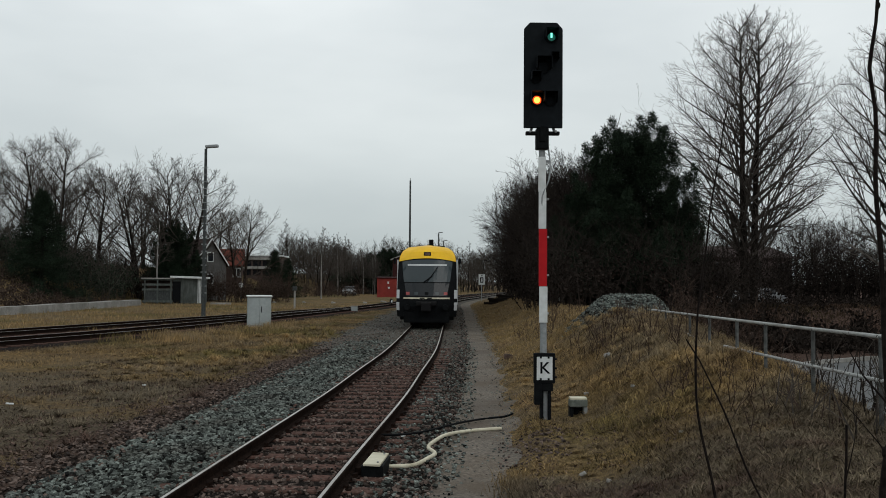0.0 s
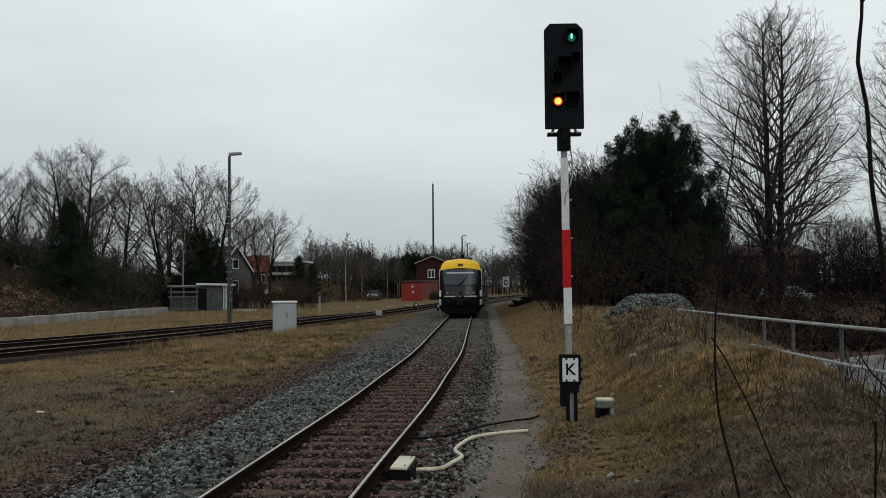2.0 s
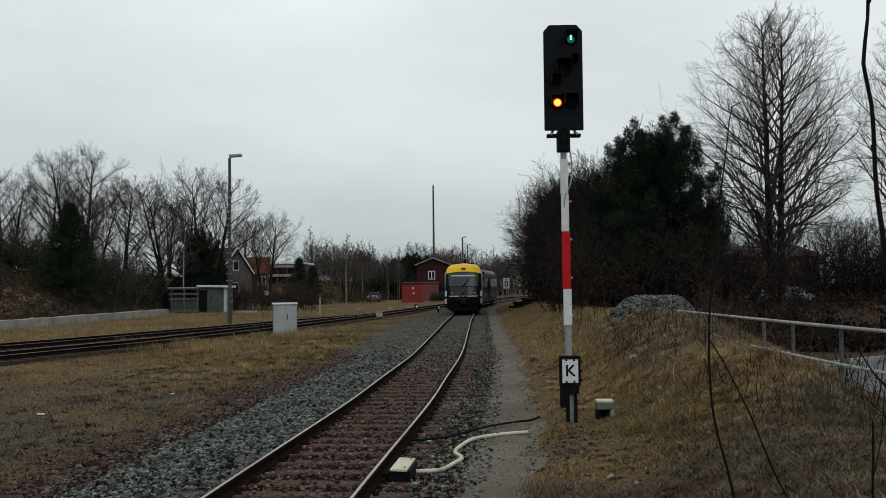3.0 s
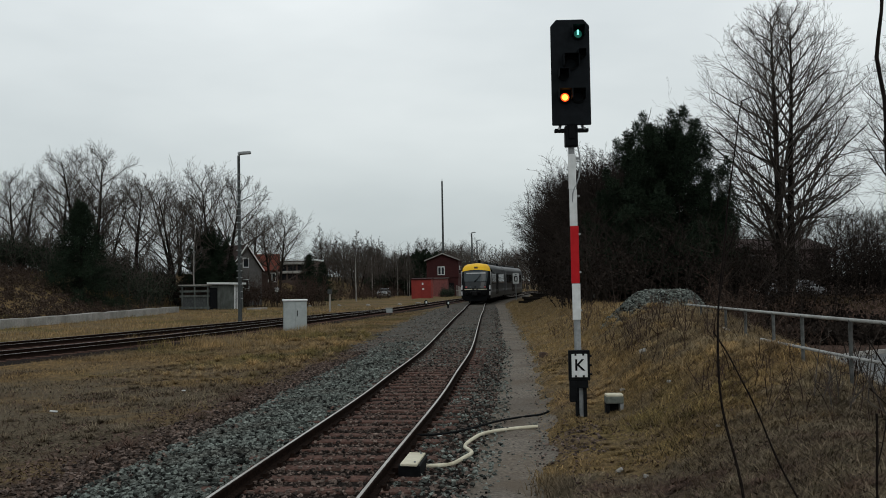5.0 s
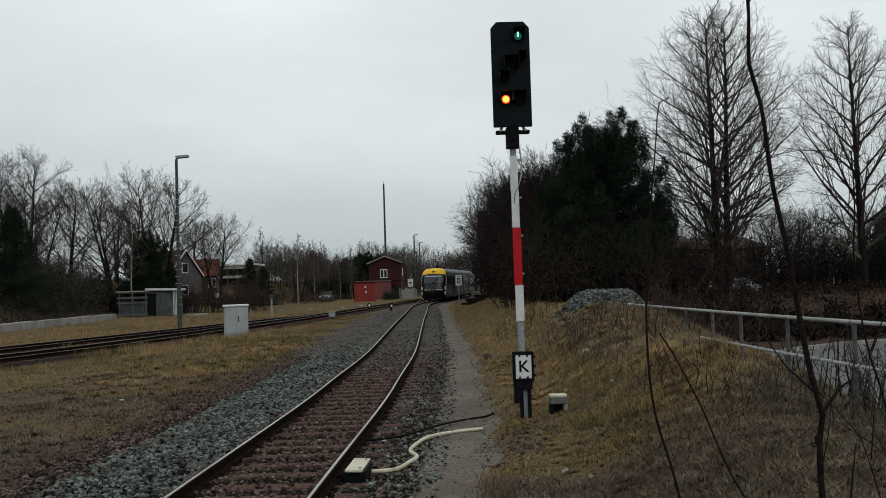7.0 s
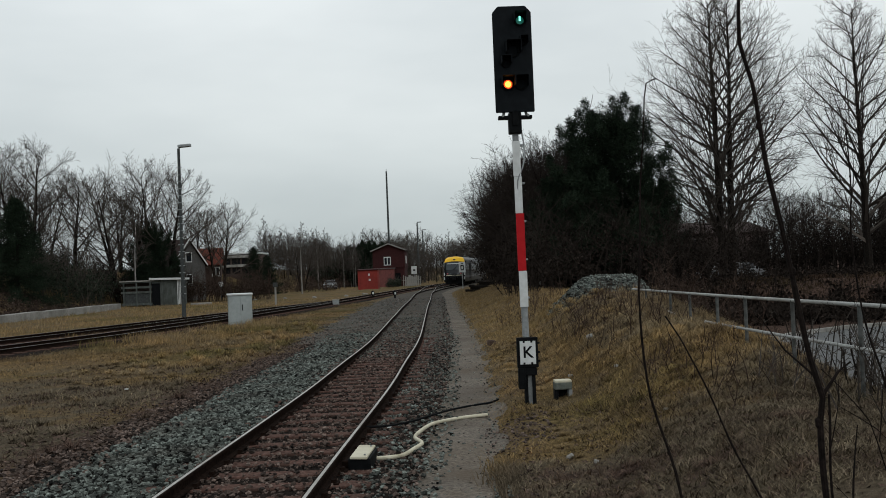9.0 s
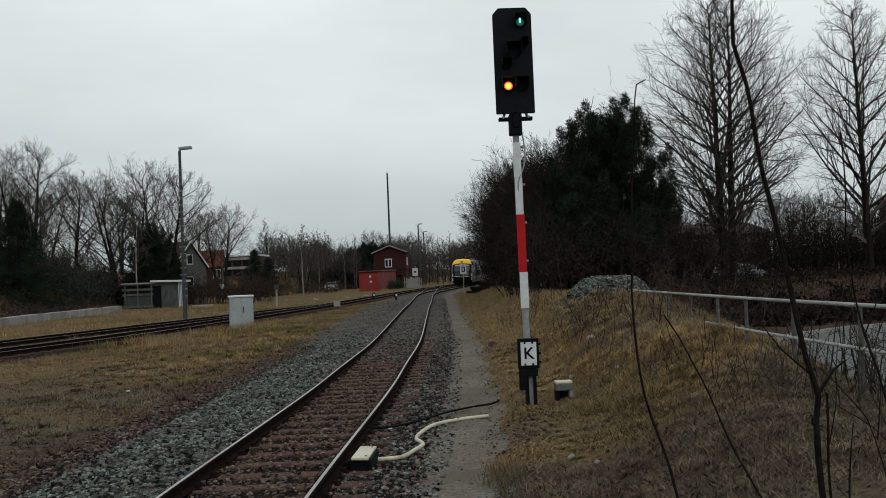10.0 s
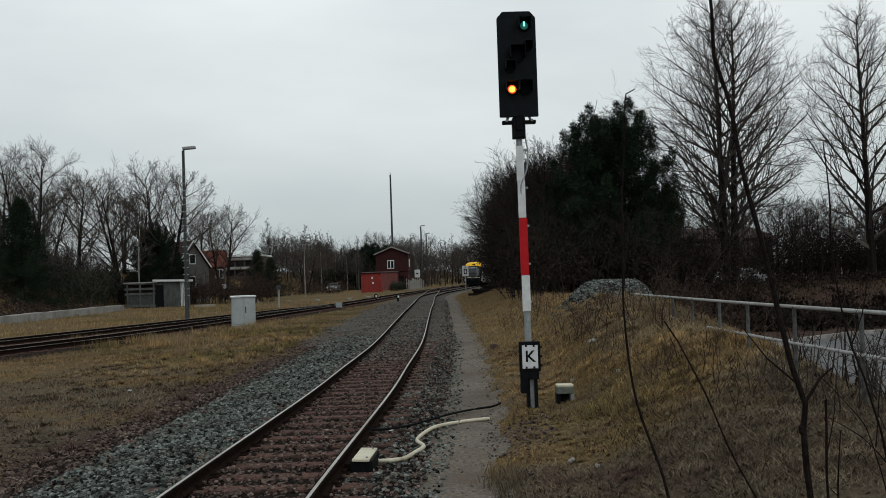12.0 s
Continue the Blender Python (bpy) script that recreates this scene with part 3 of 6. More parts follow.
def tufted(y0, y1, s0, s1, clumps, spread, power=1.0, left=False):
    """Places in clumps on the land; s is counted from the main track."""
    def f(rng, n):
        cy = y0 + (y1 - y0) * rng.uniform(0, 1, clumps) ** power
        cs = rng.uniform(0, 1, clumps) * (np.asarray(s1) - s0) + s0
        k = rng.integers(0, clumps, n)
        y = cy[k] + rng.normal(0, spread, n)
        x = track_x(MAIN, cy[k]) + cs[k] + rng.normal(0, spread, n)
        s = x - track_x(MAIN, y)
        keep = (s > 2.38) & ((s > 3.25 + 0.25 * np.sin(5 * y)) | (np.abs(y - 12.6) > 1.0)) if s0 > 0 else (s < -3.25) & (np.abs(x - track_x(LEFT, y)) > 1.5) & ((np.abs(x - track_x(SIDING, y)) > 1.2) | (y > 75))
        x, y = x[keep], y[keep]
        return np.stack([x, y, land(x, y) - 0.01], 1)
    return f


# ---- bare trees ----
def grow(rng, out, start, way, length, radius, level, levels, spec):
    n = 5 if level == 0 else (4 if level == 1 else 3)
    pts, p, d = [start.copy()], start.copy(), way.normalized()
    for i in range(n):
        wander = Vector((rng.gauss(0, 1), rng.gauss(0, 1), rng.gauss(0, 0.6))) * spec["wander"][min(level, 3)]
        d = (d + wander + Vector((0, 0, spec["lift"])) * (level > 0)).normalized()
        p = p + d * (length / n)
        pts.append(p.copy())
    end = 0.08 if level == 0 else 0.25
    rad = [max(spec["thin"], radius * (1 - (1 - end) * i / n)) for i in range(n + 1)]
    out[level].append((pts, rad))
    if level + 1 >= levels:
        return
    kids = spec["kids"][level]
    first = spec["first"][min(level, 2)]
    for k in range(kids):
        t = first + (1 - first) * (k + rng.random()) / kids
        f = min(n - 1e-3, t * n)
        i = int(f)
        at = pts[i].lerp(pts[i + 1], f - i)
        axis = (pts[i + 1] - pts[i]).normalized()
        turn = rng.random() * 6.283 if level else k * 2.4 + rng.random()
        u = axis.orthogonal().normalized()
        side = u * math.cos(turn) + axis.cross(u) * math.sin(turn)
        ang = radians(spec["angle"][min(level, 2)] + rng.gauss(0, 8))
        new_way = axis * math.cos(ang) + side * math.sin(ang)
        if level == 0:
            shape = np.interp((t - first) / (1 - first), (0, 0.3, 0.6, 1), spec["oval"]) if "oval" in spec else 1.16 - 1.04 * t
            ll = length * spec["reach"] * float(shape) * rng.uniform(0.8, 1.15)
        else:
            ll = length * rng.uniform(0.38, 0.68) * (1.15 - 0.5 * t)
        grow(rng, out, at, new_way, ll, radius * (1 - 0.7 * t) * (0.5 if level == 0 else 0.52), level + 1, levels, spec)


LINDEN = dict(wander=(0.012, 0.05, 0.08, 0.11), lift=0.042, thin=0.0042, kids=(42, 8, 5, 3), first=(0.12, 0.15, 0.12), angle=(52, 34, 37), reach=0.37, oval=(0.9, 1.0, 0.72, 0.2))
ROUND = dict(wander=(0.03, 0.07, 0.09, 0.12), lift=0.055, thin=0.0066, kids=(15, 8, 5, 3), first=(0.24, 0.2, 0.12), angle=(46, 36, 40), reach=0.52, oval=(0.8, 1.0, 0.7, 0.25))
SHRUB = dict(wander=(0.1, 0.15, 0.2, 0.2), lift=0.03, thin=0.009, kids=(9, 6, 3, 2), first=(0.15, 0.15, 0.15), angle=(35, 40, 40), reach=0.6)
SLENDER = dict(wander=(0.03, 0.1, 0.15, 0.2), lift=0.03, thin=0.013, kids=(20, 6, 4, 2), first=(0.35, 0.2, 0.2), angle=(42, 40, 40), reach=0.27)


def bare_tree(name, seed, height, radius, spec, levels, stems, label, category="tree", spread=0.35, lean=0.1, bark=None, twig=None):
    rng = random.Random(seed)
    tree = thing(name, 0, 0, 0, label, category, "trees along the line")
    out = [[] for _ in range(levels)]
    for k in range(stems):
        a = 6.283 * k / max(1, stems) + rng.random()
        r = spread if stems > 1 else 0.0
        tilt = lean if stems > 1 else lean * 0.3
        grow(rng, out, Vector((r * math.cos(a), r * math.sin(a), -0.4)), Vector((tilt * math.cos(a), tilt * math.sin(a), 1)),
             (height + 0.4) * rng.uniform(0.85, 1.0), radius * rng.uniform(0.85, 1.0), 0, levels, spec)
    part("trunk", tubes(out[0], 7), bark or M_BARK, tree)
    tagged(part("crown", tubes([l for o in out[1:] for l in o], 3), twig or M_TWIG, tree, "leafless crown of fine twigs"), kind="stuff")
    return tree


def place(proto, x, y, rz=0.0, scale=1.0, dz=0.0, label=""):
    ob = copy_thing(proto, pose(x, y, lz(x, y) + dz, 0, 0, rz))
    ob.scale = (scale,) * 3
    if label:
        ob["label"] = label
    return ob


def sprays(rng, centres, sizes, per, length, width):
    """Needle or leaf sprays: small bent blades standing out from clump centres."""
    n = len(centres) * per
    k = np.repeat(np.arange(len(centres)), per)
    d = rng.normal(size=(n, 3))
    d /= np.linalg.norm(d, axis=1)[:, None]
    base = centres[k] + d * (sizes[k] * rng.uniform(0.1, 0.9, n))[:, None]
    d2 = d + rng.normal(size=(n, 3)) * 0.5 + np.array([0, 0, 0.35])
    d2 /= np.linalg.norm(d2, axis=1)[:, None]
    side = np.cross(d2, rng.normal(size=(n, 3)))
    side /= np.linalg.norm(side, axis=1)[:, None] + 1e-9
    L = (length * rng.uniform(0.6, 1.3, n))[:, None]
    w = (width * rng.uniform(0.7, 1.3, n))[:, None]
    v = np.stack([base - side * w * 0.5, base + side * w * 0.5, base + d2 * L * 0.6 + side * w, base + d2 * L, base + d2 * L * 0.6 - side * w], 1)
    F = (np.array([[0, 1, 2, 3, 4]]) + np.arange(n)[:, None] * 5).tolist()
    return v.reshape(-1, 3).tolist(), F


def conifer(name, seed, height, rad, profile, limbs, label, rise=0.3, tip=0.55, per=120):
    """A conifer of single limbs, each carrying needle clumps towards its tip."""
    rng = np.random.default_rng(seed)
    tree = thing(name, 0, 0, 0, label, "tree")
    centres, sizes, boughs = [], [], []
    for k in range(limbs):
        h = 0.05 + 0.93 * (k + rng.random()) / limbs
        a = k * 2.4 + rng.normal(0, 0.4)
        R = float(np.interp(h, [p[0] for p in profile], [p[1] for p in profile])) * rad * rng.uniform(0.72, 1.12)
        foot = np.array([0, 0, max(0.2, h * height - 0.35 * R)])
        way = np.array([math.cos(a), math.sin(a), 0])
        line = []
        for t in (0.0, 0.35, 0.6, 0.8, 1.0):
            line.append(foot + way * R * t + np.array([0, 0, rise * R * t + tip * t ** 3]))
        boughs.append(([Vector(p) for p in line], [0.05, 0.04, 0.03, 0.02, 0.01]))
        for t in np.linspace(0.25, 1.0, 8):
            p = np.array([np.interp(t, (0.0, 0.35, 0.6, 0.8, 1.0), [q[i] for q in line]) for i in range(3)])
            for r in range(2):
                centres.append(p + rng.normal(0, 0.2, 3))
                sizes.append(rng.uniform(0.26, 0.46))
        if h > 0.5 and tip > 0.3:
            for z in (0.2, 0.4, 0.56):
                centres.append(line[-1] + np.array([0, 0, z]))
                sizes.append(0.27 - 0.12 * z)
    for z in np.linspace(0.1, 0.98, 60):
        centres.append(np.array([rng.normal(0, 0.35), rng.normal(0, 0.35), z * height]))
        sizes.append(0.5)
    leader = [Vector((-0.75, 0, height - 0.3)), Vector((-0.8, 0, height + 0.35)), Vector((-0.68, 0.03, height + 0.75)), Vector((-0.62, 0.03, height + 1.05))]
    part("leader", tubes([(leader, [0.02, 0.016, 0.013, 0.01])], 5), M_BARK, tree, "bare thin leading shoot")
    part("crown", sprays(rng, np.array(centres), np.array(sizes), per, 0.16, 0.013), M_PINE, tree)
    part("trunk", tubes([([Vector((0, 0, -0.4)), Vector((0.1, 0, height * 0.5)), Vector((0, 0.1, height * 0.97))], [0.22, 0.14, 0.03])], 7), M_BARK, tree)
    tagged(part("branchwork", tubes(boughs, 4), M_BARK, tree), kind="stuff")
    return tree


def thicket(name, seed, n, sampler, hlo, hhi, label, twig=None, leaves=0, leafmat=None, kids=7, leafsize=0.12):
    """A tangle of bare stems with side twigs, in one mesh."""
    rng = random.Random(seed)
    nr = np.random.default_rng(seed)
    lines, cent = [], []
    for x, y in sampler(nr, n):
        if min(abs(x - track_x(MAIN, y)), abs(x - track_x(LEFT, y)) if y < 216 else 99) < 3.4:
            continue
        h = rng.uniform(hlo, hhi)
        b = Vector((x, y, lz(x, y) - 0.1))
        d = Vector((rng.gauss(0, 0.22), rng.gauss(0, 0.22), 1))
        pts = [b]
        for i in range(4):
            d = d + Vector((rng.gauss(0, 0.13), rng.gauss(0, 0.13), 0))
            pts.append(pts[-1] + d.normalized() * h / 4)
        r = 0.008 + 0.0055 * h
        lines.append((pts, [r, r * 0.8, r * 0.6, r * 0.4, r * 0.2]))
        for k in range(kids):
            f = 0.8 + 3.15 * (k + rng.random()) / kids
            i = min(3, int(f))
            at = pts[i].lerp(pts[i + 1], f - i)
            w = Vector((rng.gauss(0, 1), rng.gauss(0, 1), rng.uniform(0.3, 1.3))).normalized()
            l = h * rng.uniform(0.12, 0.34)
            m1 = at + w * l * 0.5
            m2 = m1 + (w + Vector((rng.gauss(0, 0.3), rng.gauss(0, 0.3), 0.25))) * l * 0.5
            lines.append(([at, m1, m2], [r * 0.45, r * 0.3, r * 0.15]))
            for q in range(2):
                w2 = (w + Vector((rng.gauss(0, 0.7), rng.gauss(0, 0.7), rng.gauss(0.2, 0.5)))).normalized()
                lines.append(([m1.lerp(m2, 0.5 * q), m1.lerp(m2, 0.5 * q) + w2 * l * 0.45], [r * 0.25, r * 0.12]))
            if f < 2.5:
                cent.append(m1)
    ob = part(name, tubes(lines, 3), twig or M_TWIG)
    tagged(ob, label, "bushes", kind="stuff")
    if leaves:
        C = np.array([tuple(c) for c in cent])
        lo = part(name + "_leaves", sprays(nr, C, np.full(len(C), 0.45), leaves, leafsize, leafsize * 0.4), leafmat or M_LEAF)
        tagged(lo, "dark withered leaves hanging in the bushes", "bushes", kind="stuff")
    return ob


def area(x0, x1, y0, y1):
    def f(rng, n):
        return np.stack([rng.uniform(x0, x1, n), rng.uniform(y0, y1, n)], 1)
    return f


def beside_track(s0, s1, y0, y1):
    def f(rng, n):
        y = rng.uniform(y0, y1, n)
        return np.stack([track_x(MAIN, y) + rng.uniform(s0, s1, n), y], 1)
    return f


# ---- ground, tracks, path ----
build_ground()
strip("ballast", MAIN, (-3.9, -3.0, -1.6, -1.25, 1.25, 1.5, 1.85), (-0.3, -0.235, -0.175, -0.185, -0.185, -0.18, -0.26), M_BALLAST, -24, 32, "crushed-stone ballast bed under the rails, darkened for shade between stones", "ballast", 0.25)
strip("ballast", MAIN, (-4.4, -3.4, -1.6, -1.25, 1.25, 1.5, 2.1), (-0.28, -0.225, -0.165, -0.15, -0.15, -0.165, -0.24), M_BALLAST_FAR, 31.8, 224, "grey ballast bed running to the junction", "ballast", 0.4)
strip("ballast", LEFT, (-2.3, -1.5, -1.25, 1.25, 1.5, 2.3), (-0.3, -0.19, -0.185, -0.185, -0.19, -0.3), M_BALLAST, 9, 217, "weathered ballast bed of the second track, its shade put into the colour", "ballast", 0.25)
strip("path", MAIN, (1.45, 1.6, 1.8, 2.05, 2.3, 2.55, 2.75), (-0.03, 0.012, 0.028, 0.034, 0.034, 0.018, -0.02), M_PATH, -20, 128, "trodden grey cinder path beside the track", "path", 0.32, follow=True)
build_track(MAIN, -6, 223, "rusty single railway track on reddish sleepers")
build_track(LEFT, 12, 216, "weathered railway track half sunk in dry grass")
strip("ballast", SIDING, (-1.6, -1.25, 1.25, 1.6), (-0.3, -0.21, -0.21, -0.3), M_BALLAST, 22, 72, "dark sunken ballast of the old siding", "ballast", 0.2)
build_track(SIDING, 21.5, 74, "rusty old siding half buried in grass")
build_track(LINK, 90, 151.5, "switch rails linking the two tracks", sleepers=False)

stones("ballast_stones", 13000, along((-2.75, -0.84), 7.5, 20, -0.165), M_STONE, "angular grey ballast stones beside the rail", 1, 0.025, 0.075)
stones("ballast_stones", 8500, along((-2.85, -0.84), 19.5, 36, -0.165, 1.3), M_STONE, "grey ballast stones beside the rail", 2, 0.03, 0.08)
stones("ballast_stones", 5000, along((-4.0, 1.9), 34, 80, -0.16, 1.3), M_STONE, "grey ballast stones towards the junction", 9, 0.035, 0.07)
stones("rusty_stones", 5000, along((-4.3, 1.9), 31, 80, -0.16, 1.3), M_STONE_R, "brownish ballast stones towards the junction", 10, 0.035, 0.07)
stones("rusty_stones", 8000, along((-3.7, -2.3), 7.5, 40, -0.2, 1.6), M_STONE_R, "brownish stones at the edge of the ballast", 3, 0.025, 0.07)
stones("rusty_stones", 9500, along((-0.72, 0.72), 7.5, 36, -0.195, 1.5), M_STONE_R, "rust-stained stones between the rails", 4, 0.02, 0.055)
stones("rusty_stones", 3200, along((-0.7, 0.7), 7.5, 30, -0.145, 1.4), M_STONE_R, "loose stones lying on the sleepers", 8, 0.02, 0.055)
stones("rusty_stones", 2600, along((-0.72, 0.72), 24, 42, -0.148, 1.0), M_STONE_R, "stones spread over the sunken sleepers", 13, 0.03, 0.06)
stones("ballast_stones", 2600, along((-0.72, 0.72), 25, 46, -0.148, 1.0), M_STONE, "grey stones spread over the sunken sleepers", 14, 0.03, 0.06)
stones("path_grit", 8000, along((1.7, 2.75), 7.5, 70, None, 1.5), M_STONE, "grey grit strewn along the path", 15, 0.015, 0.042)
stones("ballast_stones", 5200, along((0.84, 1.75), 7.5, 36, -0.175, 1.5), M_STONE_R, "brownish stones between rail and path", 5, 0.025, 0.06)
stones("ballast_stones", 4500, along((0.9, 2.05), 7.5, 36, -0.17, 1.5), M_STONE, "grey stones spilling onto the path", 7, 0.02, 0.06)
stones("path_grit", 3000, along((1.8, 3.0), 7.5, 30, None, 1.5), M_STONE_R, "scattered grit on the trodden path", 6, 0.01, 0.03)
stones("path_grit", 420, along((2.5, 3.4), 11.6, 13.7, None, 1.0), M_STONE_R, "loose stones on the bare patch before the signal", 16, 0.015, 0.05)


# ---- signal ----
def light_signal():
    x0, y0 = 1.68, 14.8
    base = lz(x0, y0)
    s = thing("railway_signal", x0, y0, base, "tall black railway light signal on a striped mast, amber lit", "railway signal")
    up = -base
    part("mast", rod((0.01, 0.06, -0.3), (-0.04, 0.06, 4.42 + up), 0.055, 0.05, 14), M_GALV, s, "grey steel mast")
    hx, z0, z1, hw = -0.035, 4.53 + up, 6.2 + up, 0.305
    bm = bmesh.new()
    outline = [(-hw, z0), (hw, z0), (hw, z1 - 0.1), (hw - 0.09, z1), (-hw + 0.09, z1), (-hw, z1 - 0.1)]
    f0 = bm.faces.new([bm.verts.new((hx + a, -0.08, b)) for a, b in outline])
    ext = bmesh.ops.extrude_face_region(bm, geom=[f0])["geom"]
    bmesh.ops.translate(bm, verts=[v for v in ext if isinstance(v, bmesh.types.BMVert)], vec=(0, 0.06, 0))
    bmesh.ops.bevel(bm, geom=bm.edges[:], offset=0.008, segments=2, affect="EDGES")
    part("screen", bm, M_SIGNAL, s, "black chamfered signal screen")
    part("lamp_housing", box(hx, 0.1, z0 + 0.12, 0.46, 0.24, 1.4, 0.02), M_BLACK, s)

    def lamp(lx, lz_, r, lens, core, lit):
        ring = bmesh.new()
        n = 24
        for rad, d in ((r + 0.022, -0.083), (r + 0.022, -0.11), (r, -0.11), (r, -0.083)):
            for k in range(n):
                a = 6.2832 * k / n
                ring.verts.new((lx + rad * math.cos(a), d, lz_ + rad * math.sin(a)))
        ring.verts.ensure_lookup_table()
        for q in range(4):
            for k in range(n):
                a, b = q * n + k, q * n + (k + 1) % n
                c, d = ((q + 1) % 4) * n + (k + 1) % n, ((q + 1) % 4) * n + k
                ring.faces.new([ring.verts[i] for i in (a, b, c, d)])
        frame_ob = part("lamp_bezel", ring, M_BLACK, s)
        bx, bt, depth = r + 0.034, r + 0.04, 0.2
        hood = box(lx, -0.085 - depth / 2, lz_ + bt, 2 * bx, depth, 0.008)
        for q in (-1, 1):
            box(lx + q * (bx - 0.004), -0.085 - depth / 2, lz_ - r * 0.55, 0.008, depth, bt + r * 0.55 + 0.004, bm=hood)
        part("lamp_hood", hood, M_SIGNAL, s)
        part("lens", rod((lx, -0.079, lz_), (lx, -0.092, lz_), r * 0.98, r * 0.9, 24), lens, frame_ob, lit)
        if core:
            part("lamp_core", rod((lx, -0.093, lz_), (lx, -0.1, lz_), r * core[1], r * core[1] * 0.8, 20), core[0], frame_ob)
        return frame_ob

    lamp(hx - 0.1, 4.965 + up, 0.07, M_AMBER, (M_AMBERCORE, 0.7), "glowing amber lens")
    lamp(hx + 0.125, 5.965 + up, 0.065, M_GREEN, None, "dim green lens")
    # Reflection in the green lens, added as a small glowing bar.
    part("lamp_core", box(hx + 0.125, -0.096, 5.955 + up, 0.028, 0.008, 0.09, 0.003), M_GREENGLINT, s, "glowing green bar standing in for a reflection in the lens")
    lamp(hx + 0.0, 5.5 + up, 0.085, M_SIGNAL, None, "unlit dark lens")
    lamp(hx + 0.11, 4.965 + up, 0.07, M_SIGNAL, None, "unlit dark lens")
    lamp(hx - 0.12, 5.3 + up, 0.045, M_SIGNAL, None, "unlit dark lens")
    lamp(hx + 0.17, 5.62 + up, 0.03, M_SIGNAL, None, "unlit dark lens")
    # bracket under the screen
    part("bracket", box(hx, 0.02, z0 - 0.1, 0.53, 0.14, 0.05, 0.008), M_BLACK, s, "black steel bracket")
    for q in (-0.2, 0.2):
        part("bracket_arm", rod((hx + q, 0.02, z0 - 0.09), (hx + q * 0.8, 0.02, z0 + 0.05), 0.022, seg=8), M_GALV, s)
        part("bolt", rod((hx + q, -0.05, z0 - 0.055), (hx + q, -0.08, z0 - 0.055), 0.02, seg=8), M_GALV, s)
    part("neck", box(hx - 0.005, 0.04, z0 - 0.33, 0.2, 0.2, 0.33, 0.02), M_BLACK, s, "black mast clamp")
    part("clamp", box(hx - 0.005, -0.02, z0 - 0.22, 0.1, 0.12, 0.26, 0.02), M_BLACK, s)
    # loose cable beside the mast
    part("cable", pipe([(0.05, -0.01, 4.25 + up), (0.09, 0.0, 3.95 + up), (0.06, 0.0, 3.7 + up), (-0.04, -0.02, 3.45 + up), (-0.03, 0.0, 3.2 + up)], 0.012, 6), M_GALV, s)
    # mast board in white, red, white
    for name, m, a, b in (("white_board", M_WHITE, 2.945, 3.52), ("white_board", M_WHITE, 3.525, 4.08), ("red_board", M_RED, 2.04, 2.94), ("white_board", M_WHITE, 1.47, 2.035)):
        zc = (a + b) / 2
        part(name, box(-0.03 + 0.012 * (2.9 - zc) / 1.0, -0.012, a + up, 0.13 if m is not M_WHITE or b < 3 else 0.12, 0.018, b - a, 0.004), m, s)
    for z in (1.6, 2.2, 2.8, 3.4, 4.0):
        part("board_clip", box(0.0, 0.03, z + up, 0.14, 0.1, 0.03, 0.004), M_GALV, s)
    # letter board and foot
    b0 = 0.53 + up
    part("letter_box", box(-0.005, -0.07, b0, 0.33, 0.1, 0.47, 0.012), M_BLACK, s, "black frame box of the letter plate")
    plate = part("letter_plate", box(-0.005, -0.128, b0 + 0.055, 0.245, 0.012, 0.36, 0.003), M_WHITE, s, "white plate with the letter K")
    fc = bpy.data.curves.new("letter", "FONT")
    fc.body, fc.size, fc.extrude, fc.align_x, fc.align_y = "K", 0.25, 0.002, "CENTER", "CENTER"
    fc.offset = 0.004
    fo = bpy.data.objects.new("letter_tmp", fc)
    scene.collection.objects.link(fo)
    bpy.context.view_layer.update()
    me = bpy.data.meshes.new_from_object(fo)
    bpy.data.objects.remove(fo)
    me.materials.clear()
    me.materials.append(M_BLACK)
    letter = new("letter", me)
    letter.parent = plate
    letter.matrix_basis = pose(-0.005, -0.1365, b0 + 0.235, 90, 0, 0)
    letter["label"] = "black letter K"
    for q in (-0.06, 0.06):
        for zz in (0.058, 0.39):
            part("clip", box(-0.005 + q, -0.138, b0 + zz, 0.03, 0.012, 0.028), M_BLACK, plate)
    for zz in (0.08, 0.22, 0.36):
        part("hinge", box(0.175, -0.07, b0 + zz, 0.03, 0.05, 0.03, 0.004), M_BLACK, s)
    part("junction_box", box(-0.105, -0.06, b0 - 0.33, 0.11, 0.12, 0.33, 0.012), M_BLACK, s, "black cable junction box")
    part("terminal_box", box(0.03, -0.05, b0 - 0.12, 0.2, 0.12, 0.12, 0.012), M_BLACK, s)
    part("foot_post", box(0.02, 0.01, -0.25, 0.075, 0.08, 0.9, 0.006), M_GALV, s, "grey steel foot")
    for q in (-0.04, 0.08):
        part("foot_flange", box(q, -0.02, -0.25, 0.05, 0.13, 0.85, 0.006), M_BLACK, s)
    part("footing", box(0.02, 0.05, -0.36, 0.4, 0.4, 0.32, 0.03), M_CONCRETE, s, "concrete footing sunk in grass")


light_signal()


